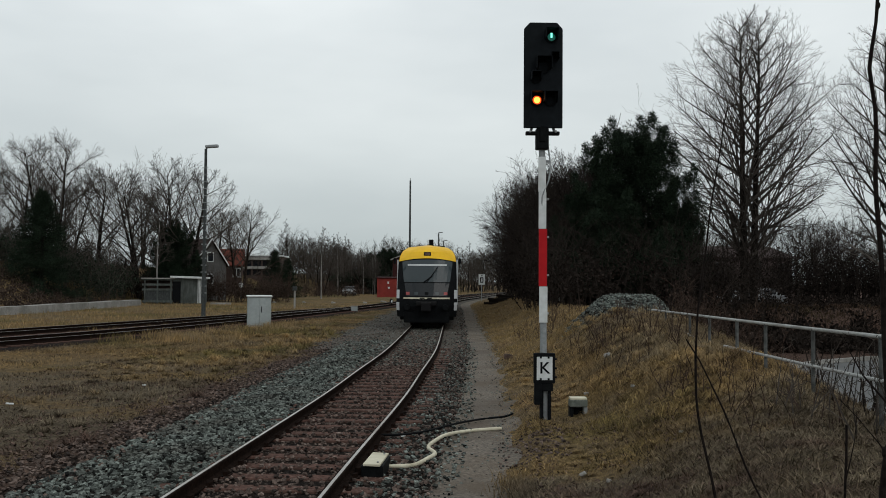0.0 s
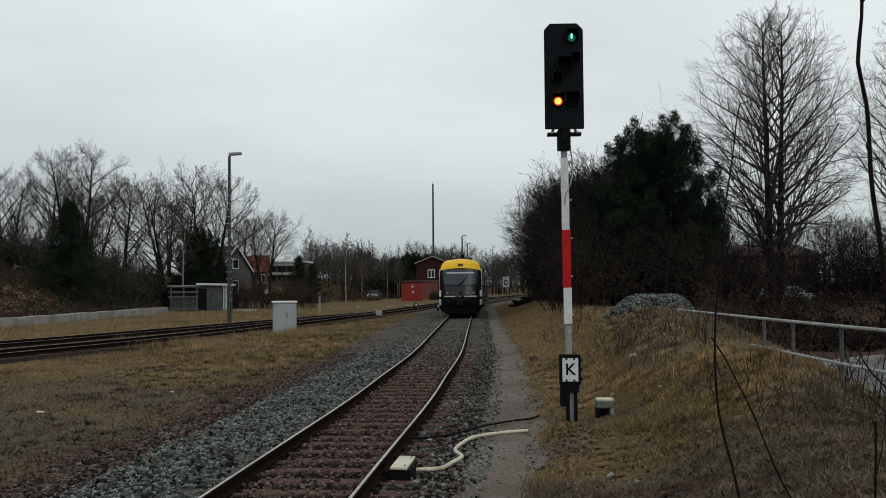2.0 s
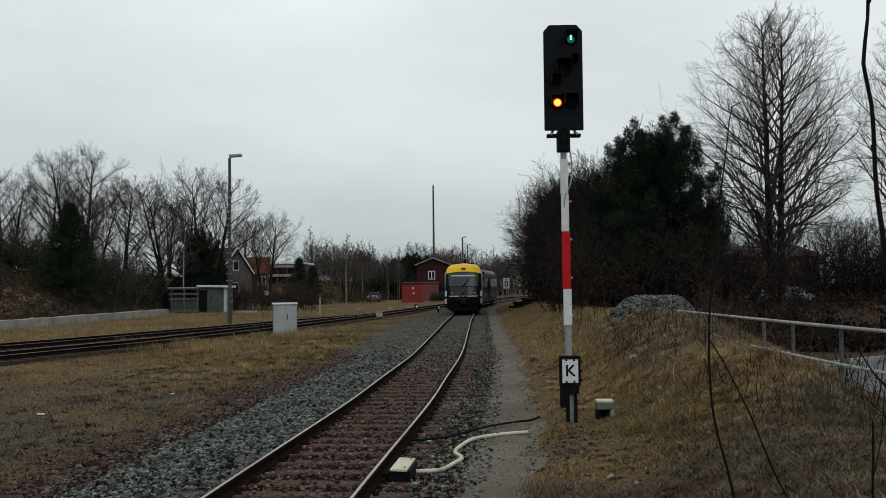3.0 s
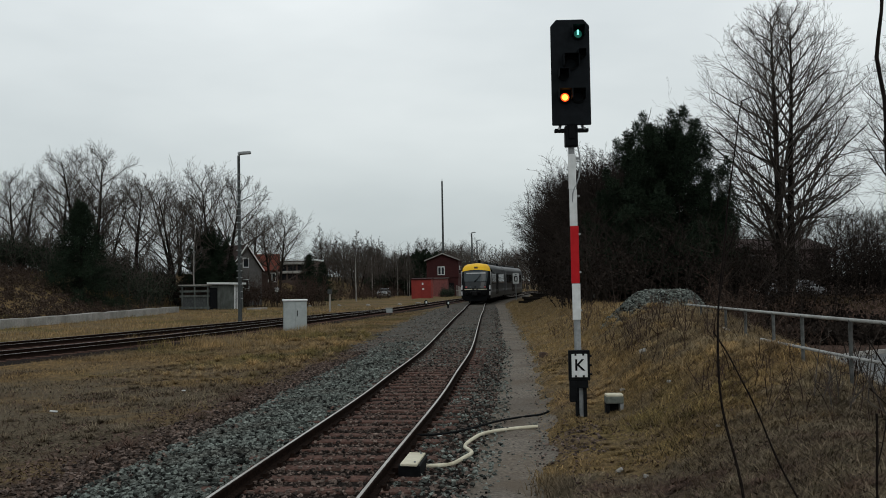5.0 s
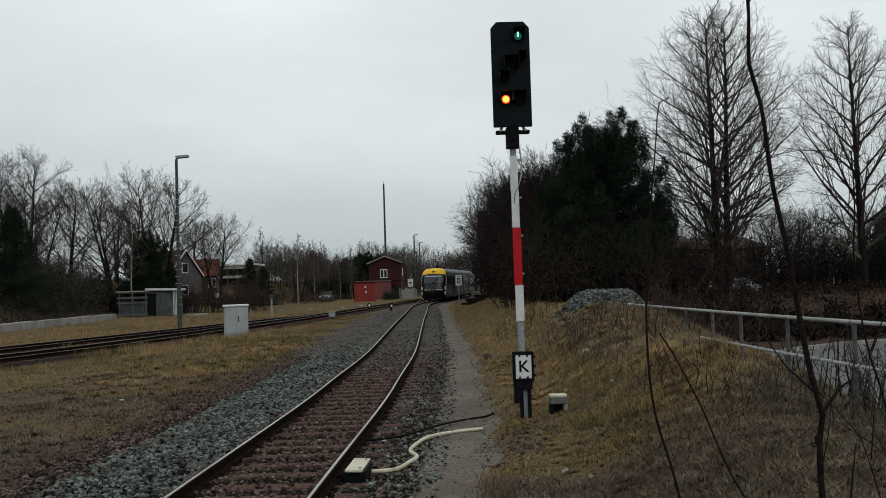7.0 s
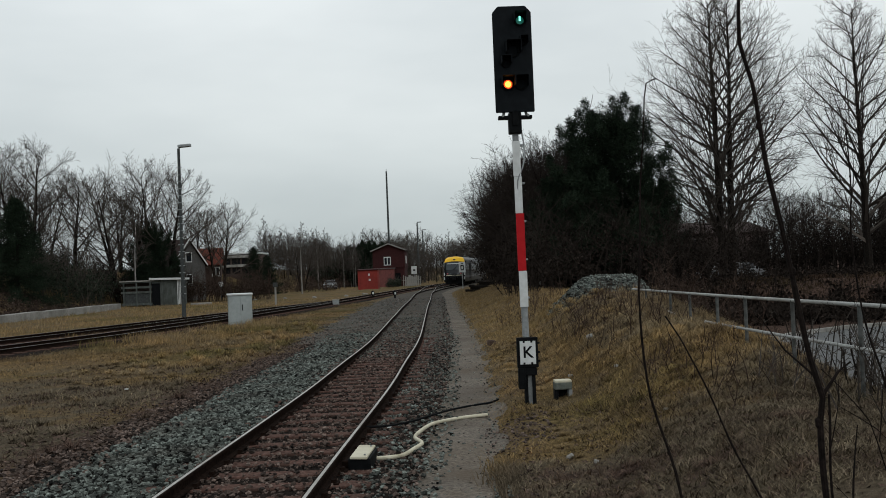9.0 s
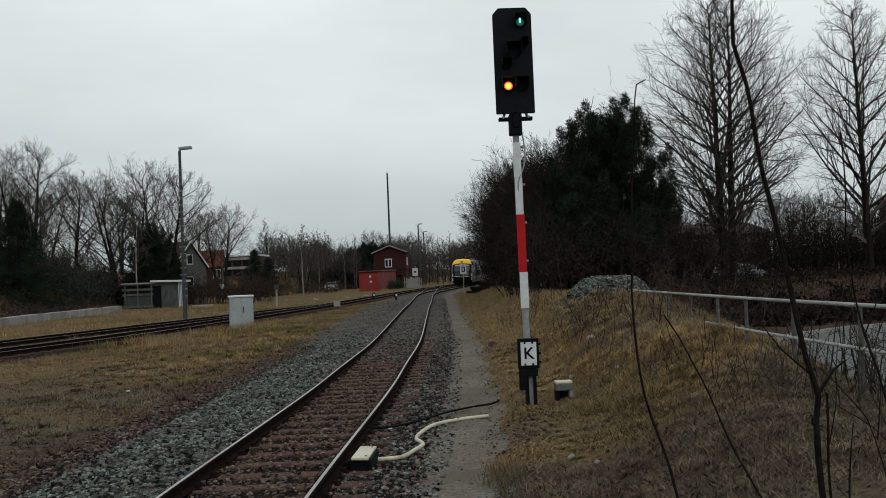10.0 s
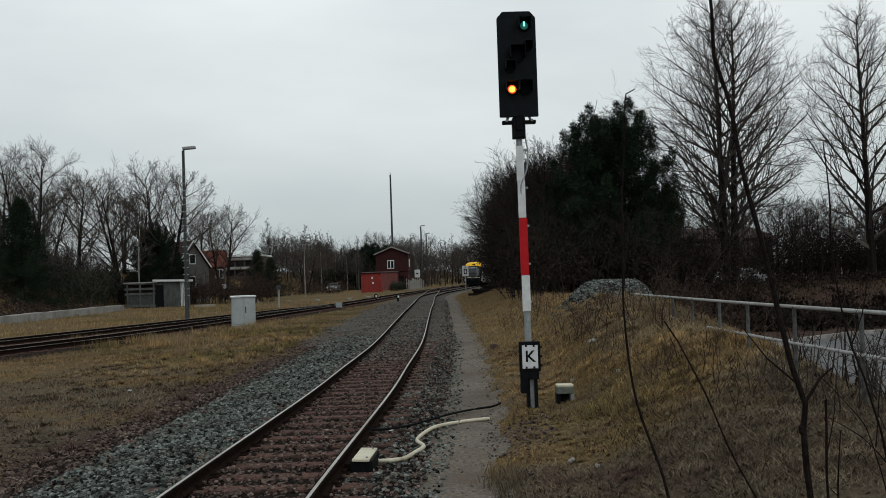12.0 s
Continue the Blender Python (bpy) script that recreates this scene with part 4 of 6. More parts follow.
def marker_post():
    x, y = 2.25, 15.05
    m = thing("cable_marker", x, y, lz(x, y), "low concrete cable marker with a pale rounded cap in grass", "marker")
    for q in (-1, 1):
        part("leg", box(q * 0.11, 0, -0.15, 0.06, 0.18, 0.3, 0.01), M_GALV if q > 0 else M_BLACK, m)
    # Black sheet between the legs paints the shade of the hollow.
    part("back", box(0, 0.08, -0.15, 0.2, 0.04, 0.32, 0.006), M_BLACK, m, "black panel standing in for the shade inside")
    part("body", box(0, 0, 0.14, 0.28, 0.22, 0.115, 0.02), M_MOSSY, m, "grey-green weathered body")
    cap = box(0, 0, 0.25, 0.27, 0.21, 0.04, 0.018)
    part("cap", cap, M_CREAM, m, "pale yellowish rounded cap")


marker_post()


def track_magnet():
    yaw = -5
    m = thing("track_magnet", -0.72, 11.29, -0.2, "train-control track magnet with a cream cover beside the rail", "track magnet", rz=yaw)
    part("housing", box(0, 0, 0.0, 0.26, 0.66, 0.17, 0.015), M_BLACK, m)
    part("bracket", box(-0.14, 0, 0.04, 0.16, 0.4, 0.08, 0.01), M_RAIL, m)
    part("cover", box(0.0, 0, 0.17, 0.2, 0.74, 0.03, 0.01, ry=2), M_CREAM, m, "cream weathered cover plate")
    for q in (-0.27, 0.27):
        part("bolt", rod((0.06, q, 0.19), (0.06, q, 0.212), 0.014, seg=6), M_GALV, m)


track_magnet()
z_p = lambda x, y: lz(x, y) + (0.05 if x - track_x(MAIN, y) > 1.95 else 0.09)
hose_pts = [(-0.62, 11.62), (-0.57, 11.5), (-0.43, 11.52), (-0.26, 11.62), (-0.13, 11.98), (-0.02, 12.34), (-0.05, 12.55), (-0.11, 12.82), (-0.05, 13.24), (0.16, 13.91), (0.56, 14.55), (1.01, 14.77)]
hose = part("hose", pipe([(x, y, -0.06 if i < 1 else z_p(x, y) + 0.01) for i, (x, y) in enumerate(hose_pts)], 0.026, 10), M_CREAM)
tagged(hose, "cream corrugated cable hose lying on the path", "hose")
cable_pts = [(-0.91, 13.74), (-0.5, 13.8), (-0.17, 14.1), (0.36, 14.95), (0.8, 15.7), (1.15, 15.95), (1.3, 16.0)]
cable = part("cable", pipe([(x, y, z_p(x, y) + 0.025) for x, y in cable_pts], 0.018, 8), M_BLACK)
tagged(cable, "black cable lying across the path", "cable")
plug = part("stone", box(-0.5, 13.82, lz(-0.5, 13.82) + 0.03, 0.11, 0.1, 0.07, 0.025), M_WHITE)
tagged(plug, "pale loose stone beside the rail", "stone")
st = part("stone", box(-1.12, 10.35, -0.19, 0.1, 0.12, 0.1, 0.03, 10, 12, 30), M_CREAM)
tagged(st, "pale brown stone lying between the rails", "stone")
brown_stone = part("stone", box(2.05, 26.9, lz(2.05, 26.9) - 0.02, 0.24, 0.2, 0.17, 0.06, 6, 8, 20), M_LITTER)
tagged(brown_stone, "brown rounded stone at the edge of the path", "stone")
for i, (x, y, s) in enumerate([ (2.6, 16.4, 0.07), (3.1, 14.9, 0.06), (1.8, 9.9, 0.06), (2.9, 11.2, 0.05), (3.3, 18.2, 0.12), (1.6, 10.4, 0.07)]):
    o = part("stone", box(x, y, lz(x, y) - 0.01, s * 1.2, s, s * 0.7, s * 0.25, 8 * i, 5 * i, 40 * i), M_CONCRETE)
    tagged(o, "pale stone lying in dry grass", "stone")
for i, (x, y, l) in enumerate([(-7.9, 17.6, 0.14), (-8.6, 16.2, 0.2), (-6.4, 20.8, 0.12)]):
    o = part("litter", box(x, y, lz(x, y) + 0.015, l, 0.06, 0.025, 0.01, 4, 6, 35 * i + 15), M_WHITE)
    tagged(o, "pale scrap lying in the dry grass", "litter")


# ---- handrail fence on the bank ----
def fence():
    pts = [(5.12, 22.6), (5.03, 20.9), (4.92, 18.5), (4.84, 16.9), (4.76, 15.1), (4.71, 13.65), (4.66, 11.8), (4.64, 9.95), (4.61, 8.0), (4.58, 5.8)]
    f = thing("pipe_fence", 0.05, 0, 0, "pale steel pipe handrail with two rails on the bank", "fence")
    top = [(x, y, 1.47 + (21 - y) * 0.0077) for x, y in pts]
    low = [(x, y, 1.06 + 0.006 * (15 - y)) for x, y in pts]
    part("rail", pipe(top, 0.023, 10, 0.4), M_PIPE, f, "pale top rail")
    part("rail", pipe([(4.8, 15.9, 1.05)] + [(x - 0.01, y, z) for x, y, z in low[4:]], 0.021, 8, 0.4), M_PIPE, f)
    part("rail", pipe([(4.98, 21.2, 1.2), (4.9, 18.6, 1.1), (4.87, 18.0, 1.07)], 0.02, 8, 0.4), M_PIPE, f, "broken end of the lower rail")
    for (x, y, z) in top[1:]:
        part("post", rod((x, y, lz(x, y) - 0.3), (x, y, z + 0.005), 0.025, seg=10), M_POST, f)


fence()
road_pts = [(7.0, 6.0), (7.6, 20.0), (8.9, 25.4), (11.3, 27.9), (13.6, 29.55), (20.0, 31.6), (30.0, 33.0), (34.0, 20.0), (30.0, 6.0)]
kerb = thing("kerb", 0, 0, 0, "low pale kerb edging the asphalt yard", "kerb", kind="structure")
for (xa, ya), (xb, yb) in zip(road_pts[2:5], road_pts[3:6]):
    run = math.hypot(xb - xa, yb - ya)
    for k in range(int(run)):
        u = (k + 0.5) / int(run)
        part("kerbstone", box(xa + (xb - xa) * u, ya + (yb - ya) * u, -0.45, 0.12, run / int(run) - 0.015, 0.3, 0.012, rz=-math.degrees(math.atan2(xb - xa, yb - ya))), M_CONCRETE, kerb)
bm = bmesh.new()
bm.faces.new([bm.verts.new((x, y, -0.27)) for x, y in road_pts])
bmesh.ops.triangulate(bm, faces=bm.faces)
tagged(part("road", bm, M_ROAD), "wet grey asphalt yard beyond the fence", "road", kind="structure")


def heap():
    V, F, n, m = [], [], 44, 16
    for j in range(m + 1):
        r = j / m
        for i in range(n):
            a = 6.2832 * i / n
            x = 5.2 + 1.8 * r * math.cos(a) + (0.25 * r if math.cos(a) > 0 else 0)
            y = 25.6 + 2.3 * r * math.sin(a)
            z = 0.46 * (1 - float(ease(0.25, 1.0, r))) + 0.05 * noise.noise((x * 2.3, y * 2.3, 1)) + 0.03 * noise.noise((x * 7, y * 7, 3))
            V.append((x, y, lz(x, y) + z - 0.05))
        for i in range(n):
            if j:
                a, b = (j - 1) * n + i, (j - 1) * n + (i + 1) % n
                F.append((a, b, b + n, a + n))
    F.append(tuple(range(n)))
    h = part("gravel_heap", (V, F), M_HEAP)
    tagged(h, "low grey heap of crushed gravel on the bank", "gravel heap")

    def on_heap(rng, k):
        r, a = np.sqrt(rng.uniform(0, 1, k)) * 1.05, rng.uniform(0, 6.283, k)
        x, y = 5.2 + 1.85 * r * np.cos(a), 25.6 + 2.3 * r * np.sin(a)
        return np.stack([x, y, land(x, y) + 0.46 * (1 - ease(0.25, 1.0, r)) - 0.04], 1)
    stones("heap_stones", 4500, on_heap, M_STONE, "loose crushed stones on the heap", 11, 0.04, 0.1)


heap()

# ---- grass ----
blades("dry_grass", 52000, tufted(7.0, 26, 2.8, 6.8, 2600, 0.13, 1.3), M_STRAW, "short matted winter grass on the bank", 21, 0.012, 0.055, 0.004, 2.2)
blades("dry_grass", 7000, tufted(7.0, 70, 2.5, 3.1, 1100, 0.14, 1.5), M_STRAW, "grass creeping onto the edge of the path", 20, 0.015, 0.07, 0.005, 1.6)
blades("dry_grass", 5000, tufted(12.0, 26, 3.8, 6.9, 90, 0.1, 1.2), M_STRAW, "taller dry grass tufts near the fence", 22, 0.08, 0.22, 0.004, 1.1)
blades("dry_grass", 22000, tufted(26, 90, 2.9, 6.5, 1400, 0.22, 1.4), M_STRAW, "dry yellow grass along the track", 23, 0.03, 0.13, 0.008, 1.2)
blades("brown_grass", 70000, tufted(8.0, 36, -15, -3.6, 5200, 0.2, 1.4), M_DARKGRASS, "matted brown winter grass between the tracks", 24, 0.01, 0.05, 0.004, 2.2)
blades("brown_grass", 30000, tufted(30, 75, -13, -3.9, 2600, 0.25, 1.3), M_DARKGRASS, "matted brown grass towards the cabinet", 29, 0.03, 0.12, 0.008, 1.2)
blades("dry_grass", 16000, tufted(18, 75, -13, -3.9, 420, 0.32, 1.3), M_STRAW, "straw-coloured grass patches between the tracks", 25, 0.03, 0.14, 0.005, 1.2)
blades("dry_grass", 4500, tufted(34, 48, -14, -6.5, 60, 0.25, 1.0), M_STRAW, "taller pale grass beside the second track", 30, 0.15, 0.42, 0.007, 0.5)
blades("dry_grass", 22000, tufted(40, 90, -32, -8, 2500, 0.35, 1.2), M_STRAW, "dry straw-coloured grass beyond the second track", 26, 0.06, 0.24, 0.012, 0.8)
blades("brown_grass", 26000, tufted(6.5, 16, 2.8, 7.0, 900, 0.14, 1.0), M_DARKGRASS, "brown matted weeds at the foot of the bank", 27, 0.012, 0.06, 0.004, 2.0)
blades("brown_grass", 30000, tufted(7.0, 21, 4.0, 7.2, 900, 0.2, 1.2), M_DARKGRASS, "grey-brown dead grass towards the fence", 35, 0.03, 0.11, 0.005, 1.7)
blades("dead_weeds", 26000, tufted(8.0, 50, -15, -3.5, 330, 0.42, 1.5), M_WEED, "dark dead weeds in patches between the tracks", 36, 0.02, 0.11, 0.006, 1.3)
blades("dead_weeds", 7000, tufted(7.0, 26, 3.1, 7.2, 150, 0.26, 1.2), M_WEED, "dark dead weeds in clumps on the bank", 37, 0.03, 0.12, 0.006, 1.3)
blades("dead_weeds", 36000, tufted(35, 56, 8, 36, 1700, 0.45, 1.0), M_WEED, "dark flattened weeds in front of the hedge", 38, 0.06, 0.24, 0.025, 1.0)
blades("brown_weeds", 2600, lambda rng, n: np.stack([1.0 + rng.normal(0, 0.14, n), 10.3 + rng.normal(0, 0.4, n), np.full(n, -0.22)], 1), M_DARKGRASS, "clump of brown weeds at the edge of the path", 28, 0.05, 0.2, 0.005, 0.8)
tussocks("grass_tussocks", spots(91, 60, 3.1, 4.8, 11.5, 16.5), 110, M_STRAW, "pale drooping grass tussocks below the fence", 91, 0.22, 0.12, 0.004)
tussocks("grass_tussocks", spots(92, 120, 1.6, 4.6, 7.0, 12.5), 60, M_DARKGRASS, "flattened grey-brown grass tussocks on the slope", 92, 0.18, 0.06, 0.005)
tussocks("grass_tussocks", spots(93, 90, 1.8, 4.6, 15.5, 27), 80, M_STRAW, "golden grass tussocks behind the signal", 93, 0.22, 0.1, 0.005)
tussocks("grass_tussocks", spots(94, 170, -10, -4.6, 12, 34), 60, M_DARKGRASS, "flattened grass tussocks between the tracks", 94, 0.28, 0.1, 0.005)
tussocks("grass_tussocks", spots(95, 130, -9.5, -4.3, 24, 46), 60, M_STRAW, "golden grass tussocks near the cabinet", 95, 0.3, 0.16, 0.007)


def fallen_leaves(name, n, sampler, label, seed):
    """Curled dead leaves lying flat, one mesh."""
    rng = np.random.default_rng(seed)
    P = sampler(rng, n)
    n = len(P)
    a = rng.uniform(0, 6.283, n)
    u = np.stack([np.cos(a), np.sin(a), rng.normal(0, 0.35, n)], 1) * rng.uniform(0.02, 0.045, (n, 1))
    w = np.stack([-np.sin(a), np.cos(a), rng.normal(0, 0.35, n)], 1) * rng.uniform(0.012, 0.028, (n, 1))
    P = P + np.array([0, 0, 0.02])
    v = np.stack([P - u, P + w - np.array([0, 0, 0.008]), P + u, P - w - np.array([0, 0, 0.008])], 1)
    ob = part(name, (v.reshape(-1, 3).tolist(), (np.array([[0, 1, 3], [1, 2, 3]])[None] + (np.arange(n) * 4)[:, None, None]).reshape(-1, 3).tolist()), M_LITTER)
    return tagged(ob, label, "leaf litter", kind="stuff")


fallen_leaves("leaf_litter", 9000, along((-4.4, -2.3), 7.5, 32, None, 1.5), "dark reddish leaf litter along the ballast edge", 96)
fallen_leaves("leaf_litter", 4000, tufted(7.0, 14, 2.9, 6.5, 500, 0.25, 1.0), "dead leaves scattered over the bank", 97)
fallen_leaves("leaf_litter", 6000, tufted(9.0, 26, -9, -3.8, 700, 0.3, 1.3), "dead leaves scattered in the thatch", 98)

# ---- bank weeds and brambles ----
thicket("weed_stalks", 31, 110, area(3.1, 4.7, 16.0, 22.5), 0.35, 0.8, "dry brown weed stalks on the bank", M_TWIGR, kids=4)
thicket("weed_stalks", 32, 70, area(3.9, 5.6, 7.2, 11.5), 0.5, 1.1, "dry weed stalks near the fence", M_TWIG, kids=4)
thicket("weed_stalks", 39, 90, area(4.75, 5.9, 8.3, 12.6), 0.55, 1.25, "thin upright dead stems beside the fence", M_TWIGD, kids=2)
thicket("weed_stalks", 40, 70, area(3.2, 4.8, 9.5, 14.0), 0.25, 0.6, "reddish dry stems on the slope", M_TWIGR, kids=3)
thicket("brambles", 33, 70, area(5.3, 6.6, 16.5, 23.0), 0.6, 1.2, "dark bramble tangle behind the fence", M_TWIGR, leaves=4, kids=6, leafsize=0.045)
thicket("brambles", 34, 120, area(2.9, 4.6, 28.0, 37.0), 0.2, 0.6, "reddish bramble scrub beside the gravel heap", M_TWIGR, kids=5)


# ---- saplings close by ----
def sapling(name, x, y, lines, label):
    """lines: (points in the sapling's own space, radius at foot, radius at tip)."""
    s = thing(name, x, y, 0.3, label, "sapling")
    for i, (pts, r0, r1) in enumerate(lines):
        line = [Vector(p) + 0.012 * Vector((noise.noise((k * 0.23, i, 5)), noise.noise((k * 0.23, i, 9)), 0)) for k, p in enumerate(smooth_line(pts, 0.06))]
        n = len(line)
        rad = [0.92 * (r0 + (r1 - r0) * k / (n - 1)) + 0.0012 * noise.noise((k * 0.9, i, 2)) for k in range(n)]
        stem = part("stem" if i == 0 else "branch", tubes([(line, rad)], 7), M_SAP, s)
        if i == 0:
            for k in range(6, n, 7):
                p = line[k]
                bud = bmesh.new()
                bmesh.ops.create_icosphere(bud, subdivisions=1, radius=rad[k] * 1.35, matrix=Matrix.Translation(p + Vector((0.6 * rad[k] * (-1) ** k, 0, 0))) @ Matrix.Diagonal((0.9, 0.9, 1.7, 1)))
                part("bud", bud, M_SAP, stem)
    return s


sap_a = sapling("bare_sapling", 1.36, 3.0, [
    ([(0, 0, -0.5), (-0.03, 0, 0.5), (-0.09, 0, 1.03), (-0.1, 0, 1.14), (-0.11, 0, 1.27), (-0.1, 0, 1.35), (-0.13, 0, 1.47), (-0.19, 0, 1.82), (-0.24, 0, 2.07), (-0.28, 0, 2.36), (-0.31, 0, 2.49), (-0.31, 0, 2.64), (-0.33, 0, 2.9)], 0.017, 0.0055),
    ([(-0.1, 0, 1.35), (-0.04, 0.01, 1.43), (0.0, 0.01, 1.46)], 0.007, 0.003),
    ([(-0.03, 0, 0.6), (0.0, 0.02, 1.0), (0.03, 0.05, 1.25)], 0.007, 0.002),
    ([(-0.12, 0, 1.42), (-0.2, 0.03, 1.5), (-0.28, 0.05, 1.62)], 0.004, 0.0015)],
    "bare dark sapling with a knobbly crooked stem")
sap_b = sapling("bare_sapling", 0.9, 3.0, [
    ([(0, 0, -0.5), (-0.02, 0, 0.6), (-0.1, 0, 1.05), (-0.18, 0, 1.31), (-0.21, 0, 1.49), (-0.22, 0, 1.71), (-0.21, 0, 1.92), (-0.2, 0, 2.11), (-0.18, 0, 2.32), (-0.17, 0, 2.37), (-0.14, 0, 2.385)], 0.009, 0.002),
    ([(-0.22, 0, 1.71), (-0.2, 0.02, 1.85), (-0.17, 0.03, 1.95)], 0.003, 0.0012)],
    "slim bare sapling with a bent tip")
sap_c = sapling("dry_stalk", 1.36, 3.5, [
    ([(0, 0, -0.5), (-0.06, 0, 0.7), (-0.12, 0, 0.92), (-0.23, 0, 1.13), (-0.32, 0, 1.35), (-0.4, 0, 1.52), (-0.45, 0, 1.6)], 0.0075, 0.003)],
    "straight dry dark stalk leaning over the bank")
sap_d = sapling("bare_sapling", 1.72, 3.2, [
    ([(0, 0, -0.5), (-0.05, 0, 0.7), (-0.14, 0, 1.3), (-0.2, 0, 1.52), (-0.23, 0, 1.67), (-0.25, 0, 1.87), (-0.24, 0, 2.0), (-0.25, 0, 2.22)], 0.008, 0.0025),
    ([(-0.2, 0, 1.52), (-0.15, 0.02, 1.62), (-0.12, 0.02, 1.75)], 0.003, 0.0012),
    ([(-0.1, 0, 1.1), (-0.18, 0.02, 1.2), (-0.3, 0.03, 1.28)], 0.003, 0.0012),
    ([(-0.02, 0, 0.5), (0.03, 0.03, 1.0), (0.02, 0.05, 1.3)], 0.004, 0.0015)],
    "thin bare branching sapling")

sapling("dry_stub", 1.45, 3.4, [
    ([(0, 0, -0.5), (0.0, 0, 0.5), (0.015, 0, 0.95), (0.01, 0, 1.3)], 0.0065, 0.005),
    ([(0.01, 0, 1.1), (0.05, 0.02, 1.25), (0.06, 0.02, 1.35)], 0.003, 0.001)],
    "broken dry stub standing among the saplings")
sapling("bramble_cane", 1.74, 3.5, [
    ([(0, 0, -0.4), (0.0, 0, 0.6), (-0.05, 0, 1.1), (-0.15, 0, 1.26), (-0.26, 0, 1.38)], 0.005, 0.002),
    ([(-0.05, 0, 1.1), (-0.02, 0.02, 1.3), (0.03, 0.03, 1.45)], 0.003, 0.001),
    ([(0, 0, 0.5), (-0.1, 0.03, 0.8), (-0.24, 0.05, 0.98), (-0.3, 0.05, 1.0)], 0.003, 0.001)],
    "arching thin bramble cane")


# ---- lineside equipment ----
def cabinet():
    x, y = -8.88, 47.5
    c = thing("switch_cabinet", x, y, lz(x, y), "pale grey lineside switch cabinet on a low plinth", "cabinet", rz=14)
    part("plinth", box(0, 0, -0.2, 1.2, 0.5, 0.3, 0.02), M_CONCRETE, c)
    part("body", box(0, 0, 0.08, 1.16, 0.52, 1.42, 0.015), M_CABINET, c)
    part("roof", box(0, 0, 1.5, 1.26, 0.64, 0.07, 0.02, rx=2), M_WHITE, c, "overhanging pale lid")
    for q in (-0.285, 0.285):
        d = part("door", box(q, -0.27, 0.16, 0.55, 0.025, 1.26, 0.008), M_CABINET, c)
        if q > 0:
            part("handle", box(0.1, -0.295, 0.72, 0.035, 0.04, 0.3, 0.01), M_BLACK, d)


cabinet()


def lamp_post(x, y, h, label, arm=1, r=0.135):
    p = thing("lamp_post", x, y, lz(x, y), label, "lamp post", "yard lamp posts")
    part("mast", rod((0, 0, -0.3), (0, 0, h), r, r * 0.62, 12), M_MAST, p)
    part("footing", box(0, 0, -0.2, 0.45, 0.45, 0.32, 0.04), M_CONCRETE, p)
    part("arm", rod((0, 0, h - 0.05), (0.12 * arm, 0, h + 0.14), 0.045, seg=8), M_GALV, p)
    bm = box(0.36 * arm, 0, h + 0.06, 0.78, 0.34, 0.18, 0.06, ry=-4 * arm)
    part("lamp_head", bm, M_GALV, p, "flat grey lamp head")
    for z in np.arange(1.5, h - 0.8, 0.42):
        part("rung", box(0.0, -r * 0.6, z, 0.36, 0.03, 0.05), M_GALV, p)
    return p


lamp_post(-14.0, 57.0, 10.25, "tall slim yard lamp post with climbing rungs")
lamp_post(0.45, 172, 11.0, "far grey lamp post beside the tracks", r=0.18)
lamp_post(1.5, 186, 10.2, "far grey lamp post with a short arm", r=0.18)
mast = thing("radio_mast", -4.35, 156, lz(-4.35, 156), "very tall thin grey mast behind the signal hut", "mast")
part("pole", rod((0, 0, -0.3), (0, 0, 18.9), 0.2, 0.13, 12), M_MAST, mast)
part("tip", rod((0, 0, 18.9), (0, 0, 19.3), 0.05, 0.04, 8), M_GALV, mast)


def sign_board(x, y, z0, w, h, marks, label):
    s = thing("track_sign", x, y, lz(x, y), label, "sign")
    up = z0 - lz(x, y)
    part("post", rod((0, 0.05, -0.3), (0, 0.05, up + h), 0.05, seg=8), M_GALV, s)
    b = part("board", box(0, 0, up, w, 0.04, h, 0.006), M_WHITE, s, "white board with black bars")
    for px_, pz, pw, ph in marks:
        part("bar", box(px_ * w, -0.026, up + pz * h, pw * w, 0.008, ph * h), M_BLACK, b)


sign_board(4.85, 100, 1.75, 0.66, 1.1, [(0, 0.62, 0.5, 0.1), (-0.2, 0.3, 0.14, 0.34), (0.2, 0.3, 0.14, 0.34), (0, 0.2, 0.5, 0.1), (0, 0.82, 0.25, 0.08)], "white rectangular track sign with black bars on a post")
sign_board(-0.4, 158, 1.6, 0.9, 1.3, [(0, 0.4, 0.4, 0.2)], "small white track sign near the hut")


def bollard(x, y, h, label, boxed=False):
    b = thing("track_post", x, y, lz(x, y), label, "post")
    part("post", box(0, 0, -0.2, 0.14, 0.12, h + 0.2, 0.015), M_CONCRETE, b)
    if boxed:
        part("box", box(0, 0, h - 0.05, 0.34, 0.28, 0.36, 0.02), M_MAST, b)


bollard(-11.6, 77.7, 1.5, "pale lineside post carrying a small grey box", True)


def ground_box(x, y, label):
    b = thing("cable_box", x, y, lz(x, y), label, "cable box", rz=8)
    part("body", box(0, 0, -0.1, 0.48, 0.36, 0.5, 0.02), M_CABINET, b)
    part("lid", box(0, 0, 0.4, 0.54, 0.42, 0.05, 0.015), M_CONCRETE, b)


ground_box(-6.1, 70.6, "low grey cable box beside the second track")


